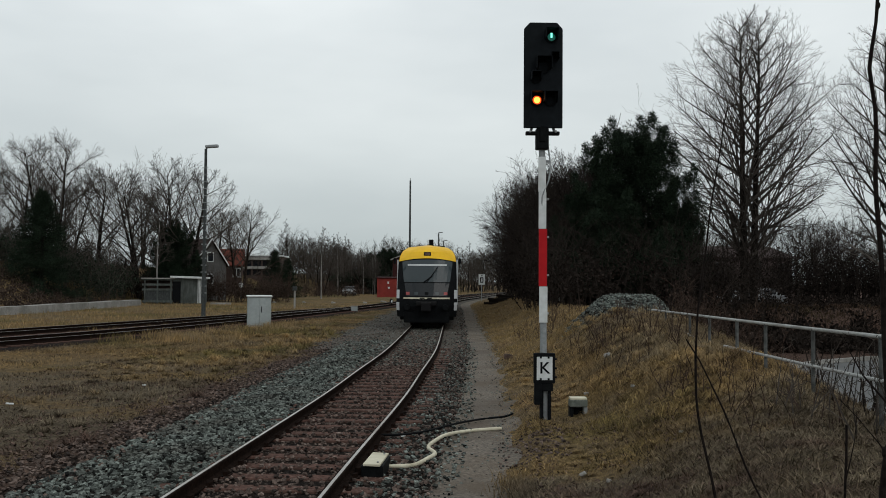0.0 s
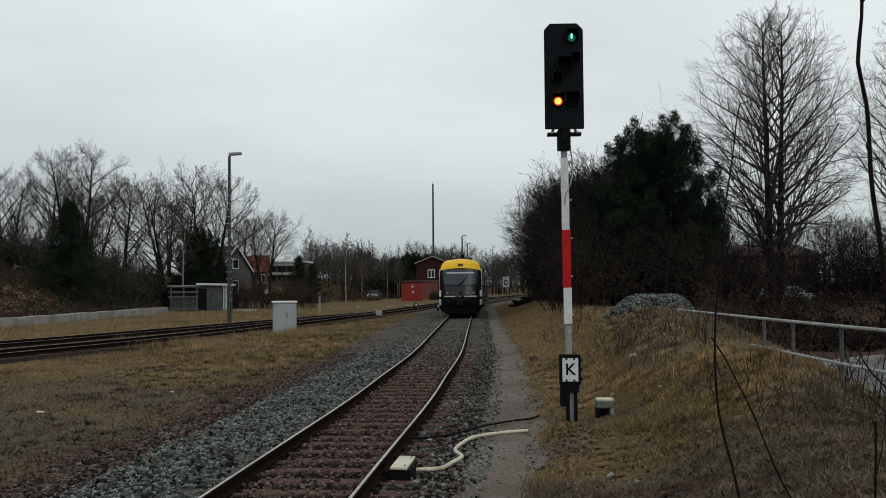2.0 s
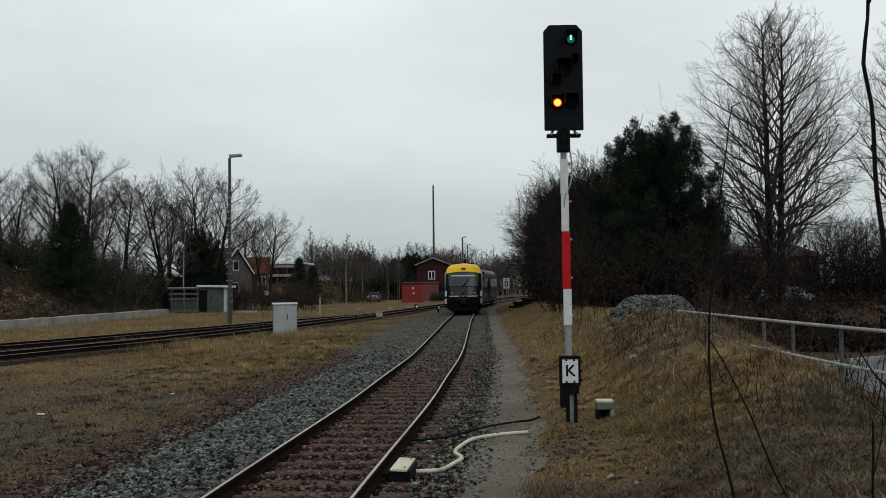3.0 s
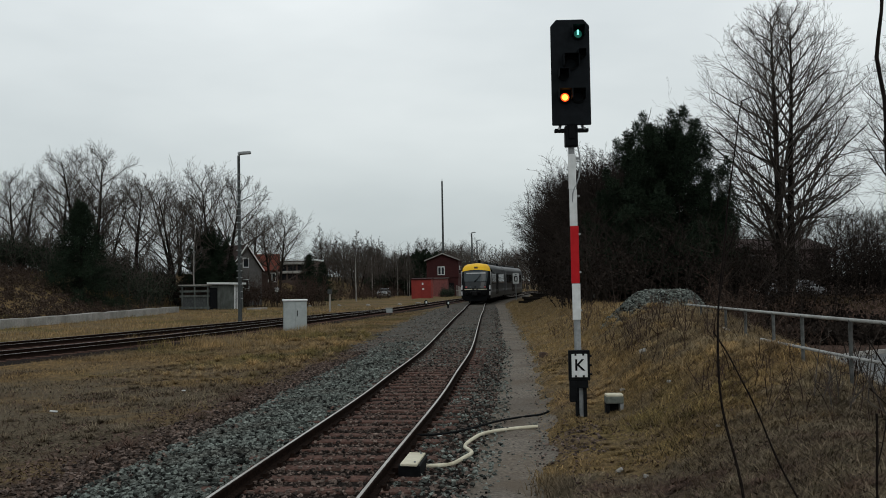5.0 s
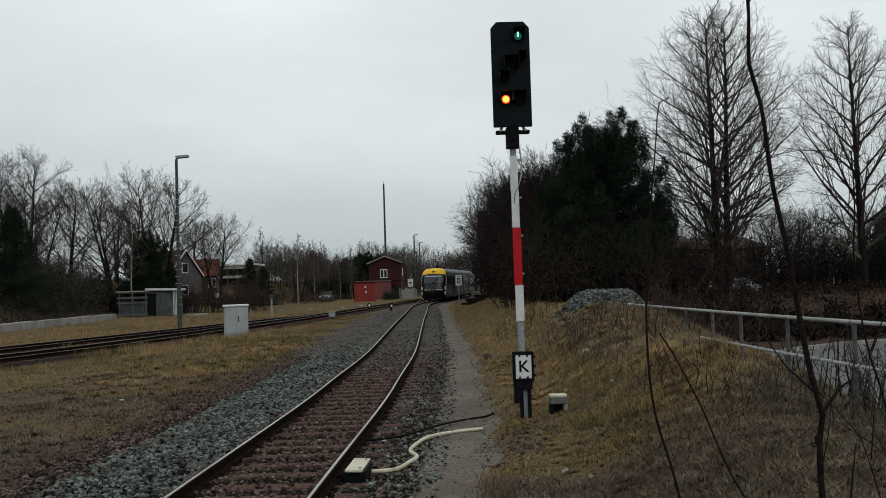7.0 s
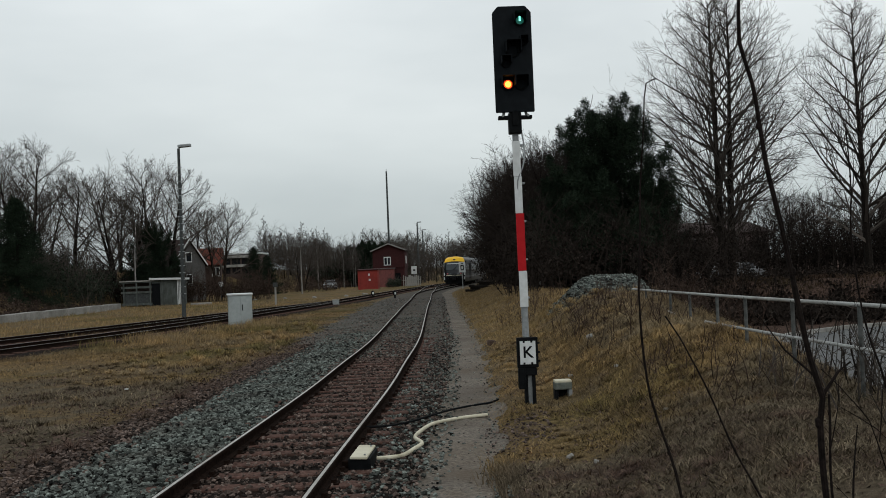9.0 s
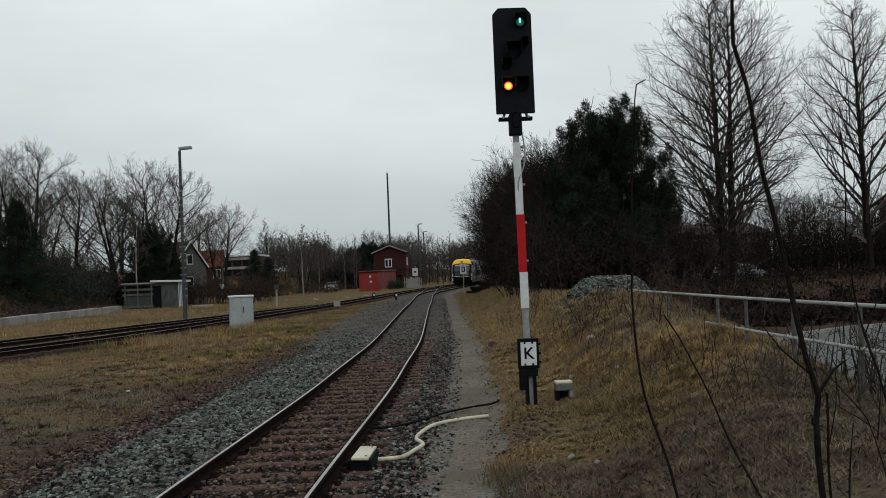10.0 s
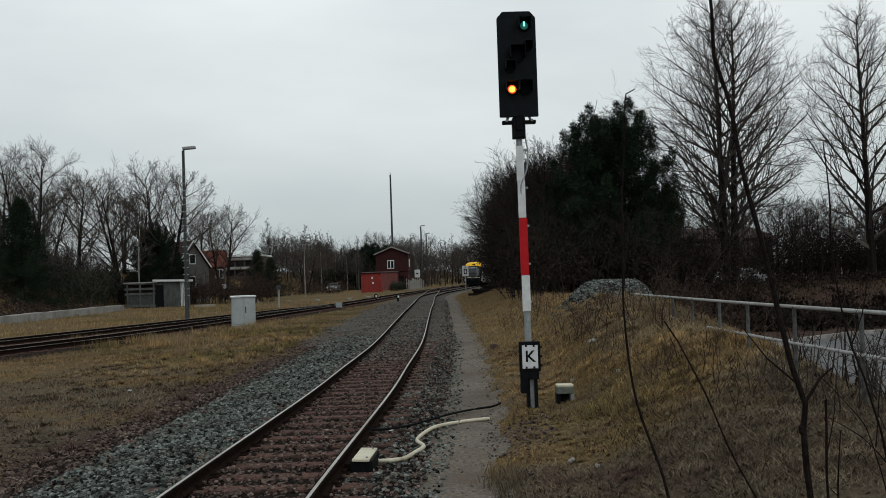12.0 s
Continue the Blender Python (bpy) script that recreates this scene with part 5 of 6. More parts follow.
def switch_lantern(x, y):
    b = thing("switch_lantern", x, y, lz(x, y), "small black and white switch lantern beside the points", "switch lantern")
    part("stand", box(0, 0, -0.1, 0.16, 0.16, 0.4, 0.015), M_BLACK, b)
    part("housing", box(0, 0, 0.3, 0.3, 0.28, 0.3, 0.02), M_BLACK, b)
    part("face", box(0.04, -0.148, 0.36, 0.14, 0.02, 0.2, 0.004), M_WHITE, b, "white lit face plate")
    part("cap", rod((0, 0, 0.6), (0, 0, 0.68), 0.13, 0.06, 10), M_BLACK, b)


switch_lantern(-4.05, 86.0)
switch_lantern(-1.95, 82.0)
round_sign = thing("round_sign", -20.4, 99, lz(-20.4, 99), "small white round sign on a thin post", "sign")
part("post", rod((0, 0.04, -0.2), (0, 0.04, 1.9), 0.04, seg=8), M_MAST, round_sign)
part("disc", rod((0, 0, 1.75), (0, -0.03, 1.75), 0.26, seg=20), M_WHITE, round_sign, "white round disc")
slab = part("concrete_slab", box(-20.0, 88.0, lz(-20.0, 88.0) - 0.08, 1.9, 0.7, 0.24, 0.03, rz=12), M_CONCRETE)
tagged(slab, "pale concrete slab lying in the grass", "slab")
for i, (x, y) in enumerate([(-7.2, 96), (-5.6, 101), (-10.3, 95), (-13.5, 97), (-16.4, 96)]):
    o = part("rubble", box(x, y, lz(x, y) - 0.05, 0.4 + 0.2 * (i % 2), 0.35, 0.2, 0.09, 5 * i, 7, 30 * i), M_CONCRETE)
    tagged(o, "pale lump of rubble in the dry grass", "rubble")

for i, (x, y, z, turn) in enumerate([(5.0, 78.0, 0, 70), (5.5, 79.2, 0, 84), (5.3, 78.6, 0.2, 62), (6.3, 83.0, 0, 95), (6.6, 84.5, 0, 75), (6.4, 83.8, 0.2, 88)]):
    o = part("old_sleeper", box(x, y, lz(x, y) - 0.06 + z, 0.26, 2.1, 0.2, 0.03, 2 * (i % 3), 3 - i, turn), M_BARK)
    tagged(o, "dark old wooden sleeper dumped beside the track", "sleeper", "dumped old sleepers")

# low concrete edge of the old loading platform
edge_pts = [(-30.4, 40.0), (-28.4, 50.0), (-27.3, 62.0), (-26.8, 72.0), (-26.2, 83.0)]
pw = thing("platform_edge", 0, 0, 0, "low pale concrete edge of an old platform", "platform edge")
for (xa, ya), (xb, yb) in zip(edge_pts[:-1], edge_pts[1:]):
    n = 5
    for k in range(n):
        p, q = np.array([xa, ya]) + (np.array([xb, yb]) - np.array([xa, ya])) * k / n, np.array([xa, ya]) + (np.array([xb, yb]) - np.array([xa, ya])) * (k + 0.985) / n
        d = q - p
        c = (p + q) / 2
        part("concrete_block", box(c[0], c[1], -0.5, 0.8, float(np.linalg.norm(d)), 0.78 + 0.015 * (k % 3), 0.02, rz=-math.degrees(math.atan2(d[0], d[1]))), M_CONCRETE, pw)


def platform_shelter():
    x, y = -24.75, 90.0
    s = thing("platform_shelter", x, y, lz(x, y), "small weathered platform shed with a pale flat roof", "shed", rz=4)
    s.scale = (0.78, 0.9, 1.17)
    part("wall", box(1.7, 0.1, 0, 3.6, 2.2, 2.05, 0.02), M_BOARDS, s, "grey-green board wall")
    for k in range(11):
        part("plank", box(0.95 + k * 0.165, -1.03, 0.05, 0.145, 0.04, 1.98, 0.01), M_BOARDS, s)
    for k in range(5):
        part("slat", box(2.9 + k * 0.16, -1.06, 0.05, 0.09, 0.05, 1.95, 0.01), M_WHITE, s, "white vertical slat")
    # No real opening: a black slab on the wall stands for the dim interior.
    part("door", box(0.35, -1.03, 0.05, 0.95, 0.05, 1.75, 0.01), M_BLACK, s, "black slab painting the shade of an open doorway")
    part("roof", box(1.75, 0, 2.05, 4.2, 2.9, 0.16, 0.03, ry=1), M_WHITE, s, "pale flat roof")
    for q in (-3.4, -1.9, -0.3):
        part("post", box(q, -1.1, -0.2, 0.16, 0.14, 2.15, 0.01), M_BOARDS, s)
    for z in (0.1, 1.05, 1.45, 1.88):
        part("beam", box(-1.9, -1.1, z, 3.6, 0.1, 0.17, 0.01), M_BOARDS, s)
    part("front_panel", box(-1.9, -1.02, 0.1, 3.2, 0.05, 0.95, 0.01), M_MAST, s, "dark lower board panel")
    part("bay_roof", box(-1.85, 0, 1.98, 4.0, 2.5, 0.1, 0.02), M_CONCRETE, s, "weathered roof over the open bay")
    part("back_wall", box(-1.9, 0.9, 0, 3.4, 0.12, 1.9, 0.01), M_WALLBROWN, s)


platform_shelter()


# ---- buildings ----
def house(x, y, w, d, eaves, ridge, wall, roof, label, rz=0.0, along_x=False, windows=(), z=None, over=0.35, trim=None):
    h = thing("house", x, y, lz(x, y) if z is None else z, label, "house", rz=rz)
    part("wall", box(0, 0, -1.0, w, d, eaves + 1.0, 0.01), wall, h)
    a, b = (d, w) if along_x else (w, d)
    for s in (-1, 1):
        g = bmesh.new()
        q = [(-a / 2, eaves), (a / 2, eaves), (0, ridge)]
        pts = [((s * b / 2, u, z_) if along_x else (u, s * b / 2, z_)) for u, z_ in q]
        f = g.faces.new([g.verts.new(p) for p in pts])
        e = bmesh.ops.extrude_face_region(g, geom=[f])["geom"]
        mv = -s * 0.1
        bmesh.ops.translate(g, verts=[v for v in e if isinstance(v, bmesh.types.BMVert)], vec=(mv, 0, 0) if along_x else (0, mv, 0))
        part("gable", g, wall, h)
    slope = math.hypot(a / 2, ridge - eaves)
    ang = math.degrees(math.atan2(ridge - eaves, a / 2))
    for s in (-1, 1):
        L = slope + over
        cx = s * (a / 4 + over / 2 * math.cos(radians(ang)))
        cz = (eaves + ridge) / 2 - over / 2 * math.sin(radians(ang)) + 0.06
        if along_x:
            bm = box(0, cx, cz - 0.07, b + 2 * over, L, 0.14, 0.02, rx=-s * ang)
        else:
            bm = box(cx, 0, cz - 0.07, L, b + 2 * over, 0.14, 0.02, ry=s * ang)
        part("roof", bm, roof, h)
    for wx, wz, ww, wh in windows:
        fr = part("window", box(wx, -d / 2 - 0.02, wz, ww, 0.1, wh, 0.01), trim or M_WHITE, h, "dull framed window" if trim else "white framed window")
        for q in (-1, 1):
            part("pane", box(wx + q * ww * 0.23, -d / 2 - 0.075, wz + 0.1, ww * 0.36, 0.02, wh - 0.2), M_GLASS, fr)
        part("sill", box(wx, -d / 2 - 0.1, wz - 0.07, ww + 0.15, 0.16, 0.06, 0.01), M_CONCRETE, fr)
    return h


old_house = house(-27.3, 107, 6.4, 5.4, 4.0, 7.0, M_WALLPALE, M_ROOF, "old pale house with a dark tiled gable roof among trees", rz=-38, along_x=True, windows=[(0.8, 1.6, 1.0, 1.2), (-1.4, 1.6, 1.0, 1.2)])
for q in (-1, 1):
    part("verge_board", box(3.56, q * 1.42, 5.43, 0.06, 4.35, 0.16, 0.01, rx=-q * 48.0), M_WHITE, old_house, "white verge board")
for wz in (1.7, 4.3):
    fr = part("window", box(3.22, 0.0, wz, 0.1, 1.0, 1.2, 0.01), M_WHITE, old_house, "white framed window")
    part("pane", box(3.28, 0.0, wz + 0.1, 0.03, 0.8, 1.0), M_GLASS, fr)
old_house.scale = (0.84, 0.84, 0.93)
house(-27.6, 124, 4.2, 5, 3.2, 5.2, M_WALLBROWN, M_ROOFRED, "brown house with a red tiled roof", rz=10, along_x=True, windows=[(-1.5, 1.6, 1.0, 1.2), (1.5, 1.6, 1.0, 1.2)])
wh = thing("apartment_building", -28.4, 150, lz(-28.4, 150), "distant white flat-roofed building with dark window bands", "building")
part("wall", box(0, 0, -1, 8.4, 8, 4.3, 0.02), M_WALLBROWN, wh)
part("roof", box(1.6, 0, 3.3, 5.6, 8.8, 0.25, 0.03), M_WHITE, wh, "pale flat roof")
for z in (0.6, 2.0):
    part("balcony", box(0, -4.3, z + 0.75, 8.0, 0.5, 0.4, 0.02), M_CONCRETE, wh)
    for k in range(4):
        part("window", box(-2.25 + 1.5 * k, -4.03, z - 0.25, 1.2, 0.08, 0.95, 0.01), M_GLASS, wh)


def signal_hut():
    x, y = -4.1, 152
    h = thing("signal_hut", x, y, lz(x, y), "two-storey dark red signal hut with a low gabled roof", "signal hut", rz=-4)
    h.scale = (0.92, 1.0, 1.0)
    part("lower_wall", box(0, 0, -0.3, 5.3, 5.6, 3.2, 0.02), M_BRICKRED, h)
    part("upper_wall", box(0, 0, 2.9, 5.5, 5.8, 2.75, 0.02), M_BRICKRED, h)
    for k in range(13):
        part("board", box(-2.55 + 0.425 * k, -2.925, 2.95, 0.4, 0.03, 2.65 + 0.9 * (1 - abs(k - 6) / 6.5) - 0.1, 0.008), M_BRICKRED, h)
    g = bmesh.new()
    f = g.faces.new([g.verts.new(p) for p in ((-2.75, -2.9, 5.65), (2.75, -2.9, 5.65), (0, -2.9, 6.65))])
    e = bmesh.ops.extrude_face_region(g, geom=[f])["geom"]
    bmesh.ops.translate(g, verts=[v for v in e if isinstance(v, bmesh.types.BMVert)], vec=(0, 5.8, 0))
    part("gable", g, M_BRICKRED, h)
    for s in (-1, 1):
        part("roof", box(s * 1.55, 0, 6.17, 3.3, 6.7, 0.14, 0.02, ry=s * 20), M_ROOF, h)
        part("fascia", box(s * 1.55, -3.4, 6.12, 3.3, 0.06, 0.15, 0.01, ry=s * 20), M_CONCRETE, h, "pale fascia board")
    w = part("window", box(-0.25, -2.95, 3.35, 1.2, 0.12, 1.35, 0.01), M_WHITE, h, "white framed double window")
    for q in (-0.28, 0.28):
        part("pane", box(-0.25 + q, -3.02, 3.47, 0.42, 0.02, 1.1), M_GLASS, w)
    part("window", box(2.8, -1.0, 3.6, 0.1, 0.9, 1.2, 0.01), M_WHITE, h)
    # Doorway shade is a black slab set on the closed wall.
    part("doorway", box(1.3, -2.83, -0.1, 1.3, 0.1, 2.2, 0.01), M_BLACK, h, "black slab painting the doorway's shade")
    part("annexe", box(-0.6, -4.2, -0.3, 3.2, 2.6, 3.1, 0.02), M_ANNEXE, h, "lower dull red annexe")
    part("annexe_roof", box(-0.6, -4.2, 2.8, 3.5, 2.9, 0.12, 0.02, rx=2), M_WALLPINK, h)


signal_hut()
sh = thing("red_shed", -6.75, 133, lz(-6.75, 133), "bright red flat-roofed shed beside the hut", "shed", rz=-3)
part("wall", box(0, 0, -0.2, 2.75, 2.8, 2.9, 0.02), M_SHEDRED, sh)
part("roof", box(0, 0, 2.7, 3.0, 3.1, 0.13, 0.02, rx=2), M_BRICKRED, sh)
for q in (-0.5, 0.5):
    part("door", box(q, -1.42, 0.0, 0.95, 0.05, 2.2, 0.01), M_SHEDRED, sh)
part("notice", box(0.2, -1.46, 1.9, 0.22, 0.02, 0.3), M_WHITE, sh)
part("notice", box(0.28, -1.46, 1.2, 0.26, 0.02, 0.26), M_WHITE, sh)
for i in range(6):
    f = thing("fence_panel", -1.6 + 0.35 * i, 143 + 1.1 * i, lz(-1.6, 143), "pale battered fence panel beside the hut", "fence", "fence panels")
    for k in range(4):
        part("slat", box(-0.4 + 0.27 * k, 0, 0, 0.12, 0.04, 1.7 - 0.15 * ((i + k) % 3), 0.01), M_CONCRETE, f)
    part("rail", box(0, 0.04, 0.9, 1.1, 0.05, 0.1), M_CONCRETE, f)

house(25.9, 84, 8, 8, 3.6, 4.6, M_WALLPINK, M_ROOF, "dull pink house behind bare trees", rz=12, along_x=True, windows=[(-3, 1.9, 1.1, 1.3), (0.5, 1.9, 1.1, 1.3), (3.2, 1.9, 1.0, 1.3)], trim=M_WALLPALE)
house(42.4, 70, 10, 9, 5.2, 6.2, M_WALLPINK, M_ROOF, "dull pink house with a flat dark roof", rz=16, along_x=True, windows=[(-3.6, 3.6, 1.0, 1.3), (-1.2, 3.6, 1.0, 1.3), (-3.6, 1.0, 1.0, 1.3)], trim=M_CONCRETE)


# ---- parked cars ----
def parked_car(x, y, rz, material, label):
    c = thing("car", x, y, lz(x, y), label, "car", rz=rz)
    V, F = [], []
    prof = [(-2.0, 0.35), (-2.05, 0.7), (-1.9, 0.92), (-1.0, 1.0), (-0.35, 1.42), (0.9, 1.46), (1.6, 1.05), (1.95, 0.95), (2.02, 0.6), (1.95, 0.35)]
    for s in (-1, 1):
        for px_, pz in prof:
            V.append((px_, s * (0.84 if pz < 1.0 else 0.84 - 0.24 * (pz - 1.0) / 0.46), pz))
    n = len(prof)
    F = [tuple(range(n)), tuple(reversed(range(n, 2 * n)))] + [(i, (i + 1) % n, n + (i + 1) % n, n + i) for i in range(n)]
    body = bmesh.new()
    vs = [body.verts.new(v) for v in V]
    for f in F:
        body.faces.new([vs[i] for i in f])
    bmesh.ops.recalc_face_normals(body, faces=body.faces)
    bmesh.ops.bevel(body, geom=body.edges[:], offset=0.05, segments=2, affect="EDGES")
    part("body", body, material, c)
    for s in (-1, 1):
        for a, b in ((-0.75, -0.05), (0.0, 0.7), (0.76, 1.25)):
            part("side_window", box((a + b) / 2, s * 0.745, 1.06, b - a, 0.06, 0.3, 0.02, rx=s * 27), M_GLASS, c)
        part("headlight", box(-1.98, s * 0.62, 0.68, 0.12, 0.3, 0.14, 0.03), M_WHITE, c)
        for wx in (-1.25, 1.25):
            w = part("wheel", rod((wx, s * 0.7, 0.3), (wx, s * 0.87, 0.3), 0.3, seg=18), M_RUBBER, c)
            part("rim", rod((wx, s * 0.86, 0.3), (wx, s * 0.885, 0.3), 0.19, seg=12), M_GALV, w)
    part("windscreen", box(-0.69, 0, 1.05, 0.06, 1.3, 0.5, 0.02, ry=56), M_GLASS, c)
    part("rear_window", box(1.27, 0, 1.07, 0.06, 1.25, 0.42, 0.02, ry=-58), M_GLASS, c)
    part("number_plate", box(-2.06, 0, 0.5, 0.03, 0.5, 0.11), M_WHITE, c)


parked_car(-12.9, 141, 88, M_SILVERCAR, "small pale car parked nose-on by the woods")
parked_car(19.4, 58, 4, M_SILVERCAR, "silver car parked behind bare branches")

# ---- evergreens and bare trees on the bank side ----
PINEP = [(0.04, 0.85), (0.3, 1.0), (0.5, 0.9), (0.7, 0.72), (0.85, 0.56), (0.95, 0.4), (1.0, 0.22)]
SPRUCEP = [(0.05, 1.0), (0.3, 0.8), (0.6, 0.45), (0.85, 0.2), (1.0, 0.02)]
pine = conifer("pine_tree", 41, 8.2, 3.4, PINEP, 74, "dense dark green pine with upturned tufted limbs")
pine.matrix_basis = pose(9.45, 45, lz(9.45, 45))
pine.scale = (1.03, 1.03, 1.0)
place(pine, 7.3, 46, 70, 0.62, label="smaller dark pine crowding the big one")
place(pine, 12.2, 48, 200, 0.6, label="smaller dark pine crowding the big one")

linden = bare_tree("bare_tree", 51, 14.6, 0.28, LINDEN, 5, 2, "tall bare tree with two trunks and upswept fine branches", spread=0.4, lean=0.012)
linden.matrix_basis = pose(15.6, 47, lz(15.6, 47), 0, 0, 20)
linden.scale = (0.96, 0.96, 1.03)
linden2 = bare_tree("bare_tree", 52, 15.4, 0.26, LINDEN, 5, 1, "tall bare tree with upswept fine branches", lean=0.04)
linden2.matrix_basis = pose(24.3, 50, lz(24.3, 50))
linden2.scale = (0.95, 0.95, 1.1)
place(linden2, 33.5, 57, 140, 0.95)

oak = bare_tree("bare_tree", 61, 11.0, 0.27, ROUND, 5, 2, "bare rounded tree with a dense twiggy crown", spread=0.3, lean=0.14)
oak2 = bare_tree("bare_tree", 62, 10.0, 0.25, ROUND, 5, 1, "bare tree with a spreading twiggy crown")
oak3 = bare_tree("bare_tree", 63, 9.5, 0.2, ROUND, 4, 3, "bare many-stemmed tree with dense twigs", spread=0.5, lean=0.2)

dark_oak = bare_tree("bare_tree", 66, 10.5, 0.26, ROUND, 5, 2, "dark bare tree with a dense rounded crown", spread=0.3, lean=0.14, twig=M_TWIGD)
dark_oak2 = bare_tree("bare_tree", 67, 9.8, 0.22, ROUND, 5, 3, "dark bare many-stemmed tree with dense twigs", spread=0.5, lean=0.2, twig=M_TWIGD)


def sized(height, x, y, top):
    return (top - lz(x, y)) / (1.07 * height)


for ob, height, x, y, top in [(oak, 11.0, -36.9, 90, 16.4), (oak2, 10.0, -34.0, 95, 14.4), (oak3, 9.5, -29.3, 95, 13.9)]:
    ob.matrix_basis = pose(x, y, lz(x, y))
    ob.scale = (sized(height, x, y, top),) * 3
for p, height, x, y, top, rz in [(oak2, 10.0, -40.4, 93, 14.8, 70), (oak, 11.0, -44.5, 92, 14.0, 200), (oak, 11.0, -26.0, 97, 14.8, 130), 
                                 (oak2, 10.0, -27.3, 118, 12.0, 10), (oak, 11.0, -24.4, 118, 11.8, 300), (oak3, 9.5, -49.0, 92, 13.5, 20), (oak, 11.0, -54.0, 95, 14.0, 95), (oak3, 9.5, -38.4, 98, 13.2, 220)]:
    place(p, x, y, rz, sized(height, x, y, top))
slim = bare_tree("bare_tree", 64, 10.0, 0.11, SLENDER, 4, 1, "slim bare woodland tree")
slim.matrix_basis = pose(-16.0, 170, lz(-16, 170))
birch = bare_tree("birch_tree", 65, 10.0, 0.1, SLENDER, 4, 1, "slim birch with a pale trunk", bark=M_BIRCH)
birch.matrix_basis = pose(-14.3, 118, lz(-14.3, 118))

for x, y, rz, s, p in [(-27.1, 92, 40, 0.95, birch), (-36, 116, 80, 0.8, oak), (-44, 110, 222, 0.9, oak2), (-17.0, 140, 90, 0.65, oak3), (-13.0, 160, 15, 0.7, oak2),
                       (-7.5, 176, 120, 0.85, oak), (-10.5, 170, 200, 0.75, oak3), (-15.5, 165, 60, 0.7, oak2), (-18.5, 168, 100, 0.75, oak)]:
    place(p, x, y, rz, s * 1.07)
for ob, d, y in ((dark_oak2, 8.0, 58), (dark_oak, 9.5, 62)):
    ob.matrix_basis = pose(float(track_x(MAIN, y)) + d, y, lz(float(track_x(MAIN, y)) + d, y))
    ob.scale = (0.85,) * 3
for i, (s, y, sc, p) in enumerate([(7.2, 67, 0.9, dark_oak), (9.2, 72, 1.02, dark_oak2), (7.0, 76, 0.95, dark_oak2), (8.0, 83, 1.0, dark_oak), (6.6, 90, 0.92, dark_oak2), (8.6, 97, 1.0, dark_oak2),
                                   (7.2, 105, 0.92, dark_oak), (7.0, 114, 0.9, dark_oak2), (7.6, 124, 0.9, dark_oak2), (6.8, 134, 0.85, dark_oak), (6.6, 146, 0.8, dark_oak2), (7.2, 160, 0.85, dark_oak2), (12.0, 66, 1.0, dark_oak), (12.5, 80, 1.1, dark_oak2), (8.4, 60, 0.85, dark_oak2), (6.8, 71, 0.9, dark_oak), (9.4, 88, 1.0, dark_oak2), (6.4, 101, 0.9, dark_oak2), (9.0, 110, 1.0, dark_oak), (6.6, 119, 0.9, dark_oak2)]):
    place(p, float(track_x(MAIN, y)) + max(s + 0.5, 8.0), y, 47 * i, sc * 0.93)
place(pine, -26.7, 96, 120, 0.92, label="dark pine among the bare hillside trees")
for x, y, size in ((-8.4, 166, 0.9), (-11.2, 168, 0.8), (-6.2, 170, 0.85)):
    place(pine, x, y, x * 40, size, label="dark pine behind the signal hut")
place(birch, 8.6, 66, 30, 1.08)
rng_w = random.Random(9)


def free(x, y):
    return min(abs(x - track_x(MAIN, y)), abs(x - track_x(LEFT, y))) > 4.2


for i in range(48):
    y = rng_w.uniform(168, 215)
    x = rng_w.uniform(-30, 3.5) + (y - 165) * 0.18
    if free(x, y):
        place(slim if i % 4 else oak2, x, y, rng_w.uniform(0, 360), rng_w.uniform(0.7, 1.1) * (1 if i % 4 else 0.75))
for i in range(60):
    x, y = rng_w.uniform(-8, 44), rng_w.uniform(200, 262)
    if free(x, y):
        place(slim if i % 3 else oak3, x, y, rng_w.uniform(0, 360), rng_w.uniform(0.85, 1.15))
for i in range(18):
    place(birch if i % 3 else slim, rng_w.uniform(-17, -10), rng_w.uniform(150, 168), rng_w.uniform(0, 360), rng_w.uniform(0.6, 0.9))
for i in range(14):
    place(oak3 if i % 2 else oak2, rng_w.uniform(17, 52), rng_w.uniform(84, 112), rng_w.uniform(0, 360), rng_w.uniform(0.6, 0.85))

spruce = conifer("spruce_tree", 42, 8.4, 4.9, SPRUCEP, 84, "dark pointed spruce with layered branches on the hillside", -0.22, 0.15, 60)
spruce.matrix_basis = pose(-33.6, 80.5, lz(-33.6, 80.5))
for x, y, s in [(-25.6, 101.5, 0.55), (-26.4, 94.5, 0.62), (-9.3, 171, 0.85), (-12.4, 172, 0.7), (-21.2, 124, 0.72), (-19.8, 126, 0.6)]:
    place(spruce, x, y, x * 30, s)

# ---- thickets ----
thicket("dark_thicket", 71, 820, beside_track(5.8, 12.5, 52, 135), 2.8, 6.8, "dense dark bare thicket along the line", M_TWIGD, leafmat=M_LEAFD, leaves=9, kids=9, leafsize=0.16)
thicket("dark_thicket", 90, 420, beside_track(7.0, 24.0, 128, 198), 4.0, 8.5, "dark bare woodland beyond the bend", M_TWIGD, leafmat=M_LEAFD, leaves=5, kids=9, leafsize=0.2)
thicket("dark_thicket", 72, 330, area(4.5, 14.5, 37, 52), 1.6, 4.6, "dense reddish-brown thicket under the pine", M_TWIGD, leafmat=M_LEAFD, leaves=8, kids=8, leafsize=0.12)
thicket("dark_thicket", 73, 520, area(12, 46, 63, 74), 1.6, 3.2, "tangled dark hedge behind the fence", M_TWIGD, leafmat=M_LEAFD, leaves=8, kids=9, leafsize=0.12)
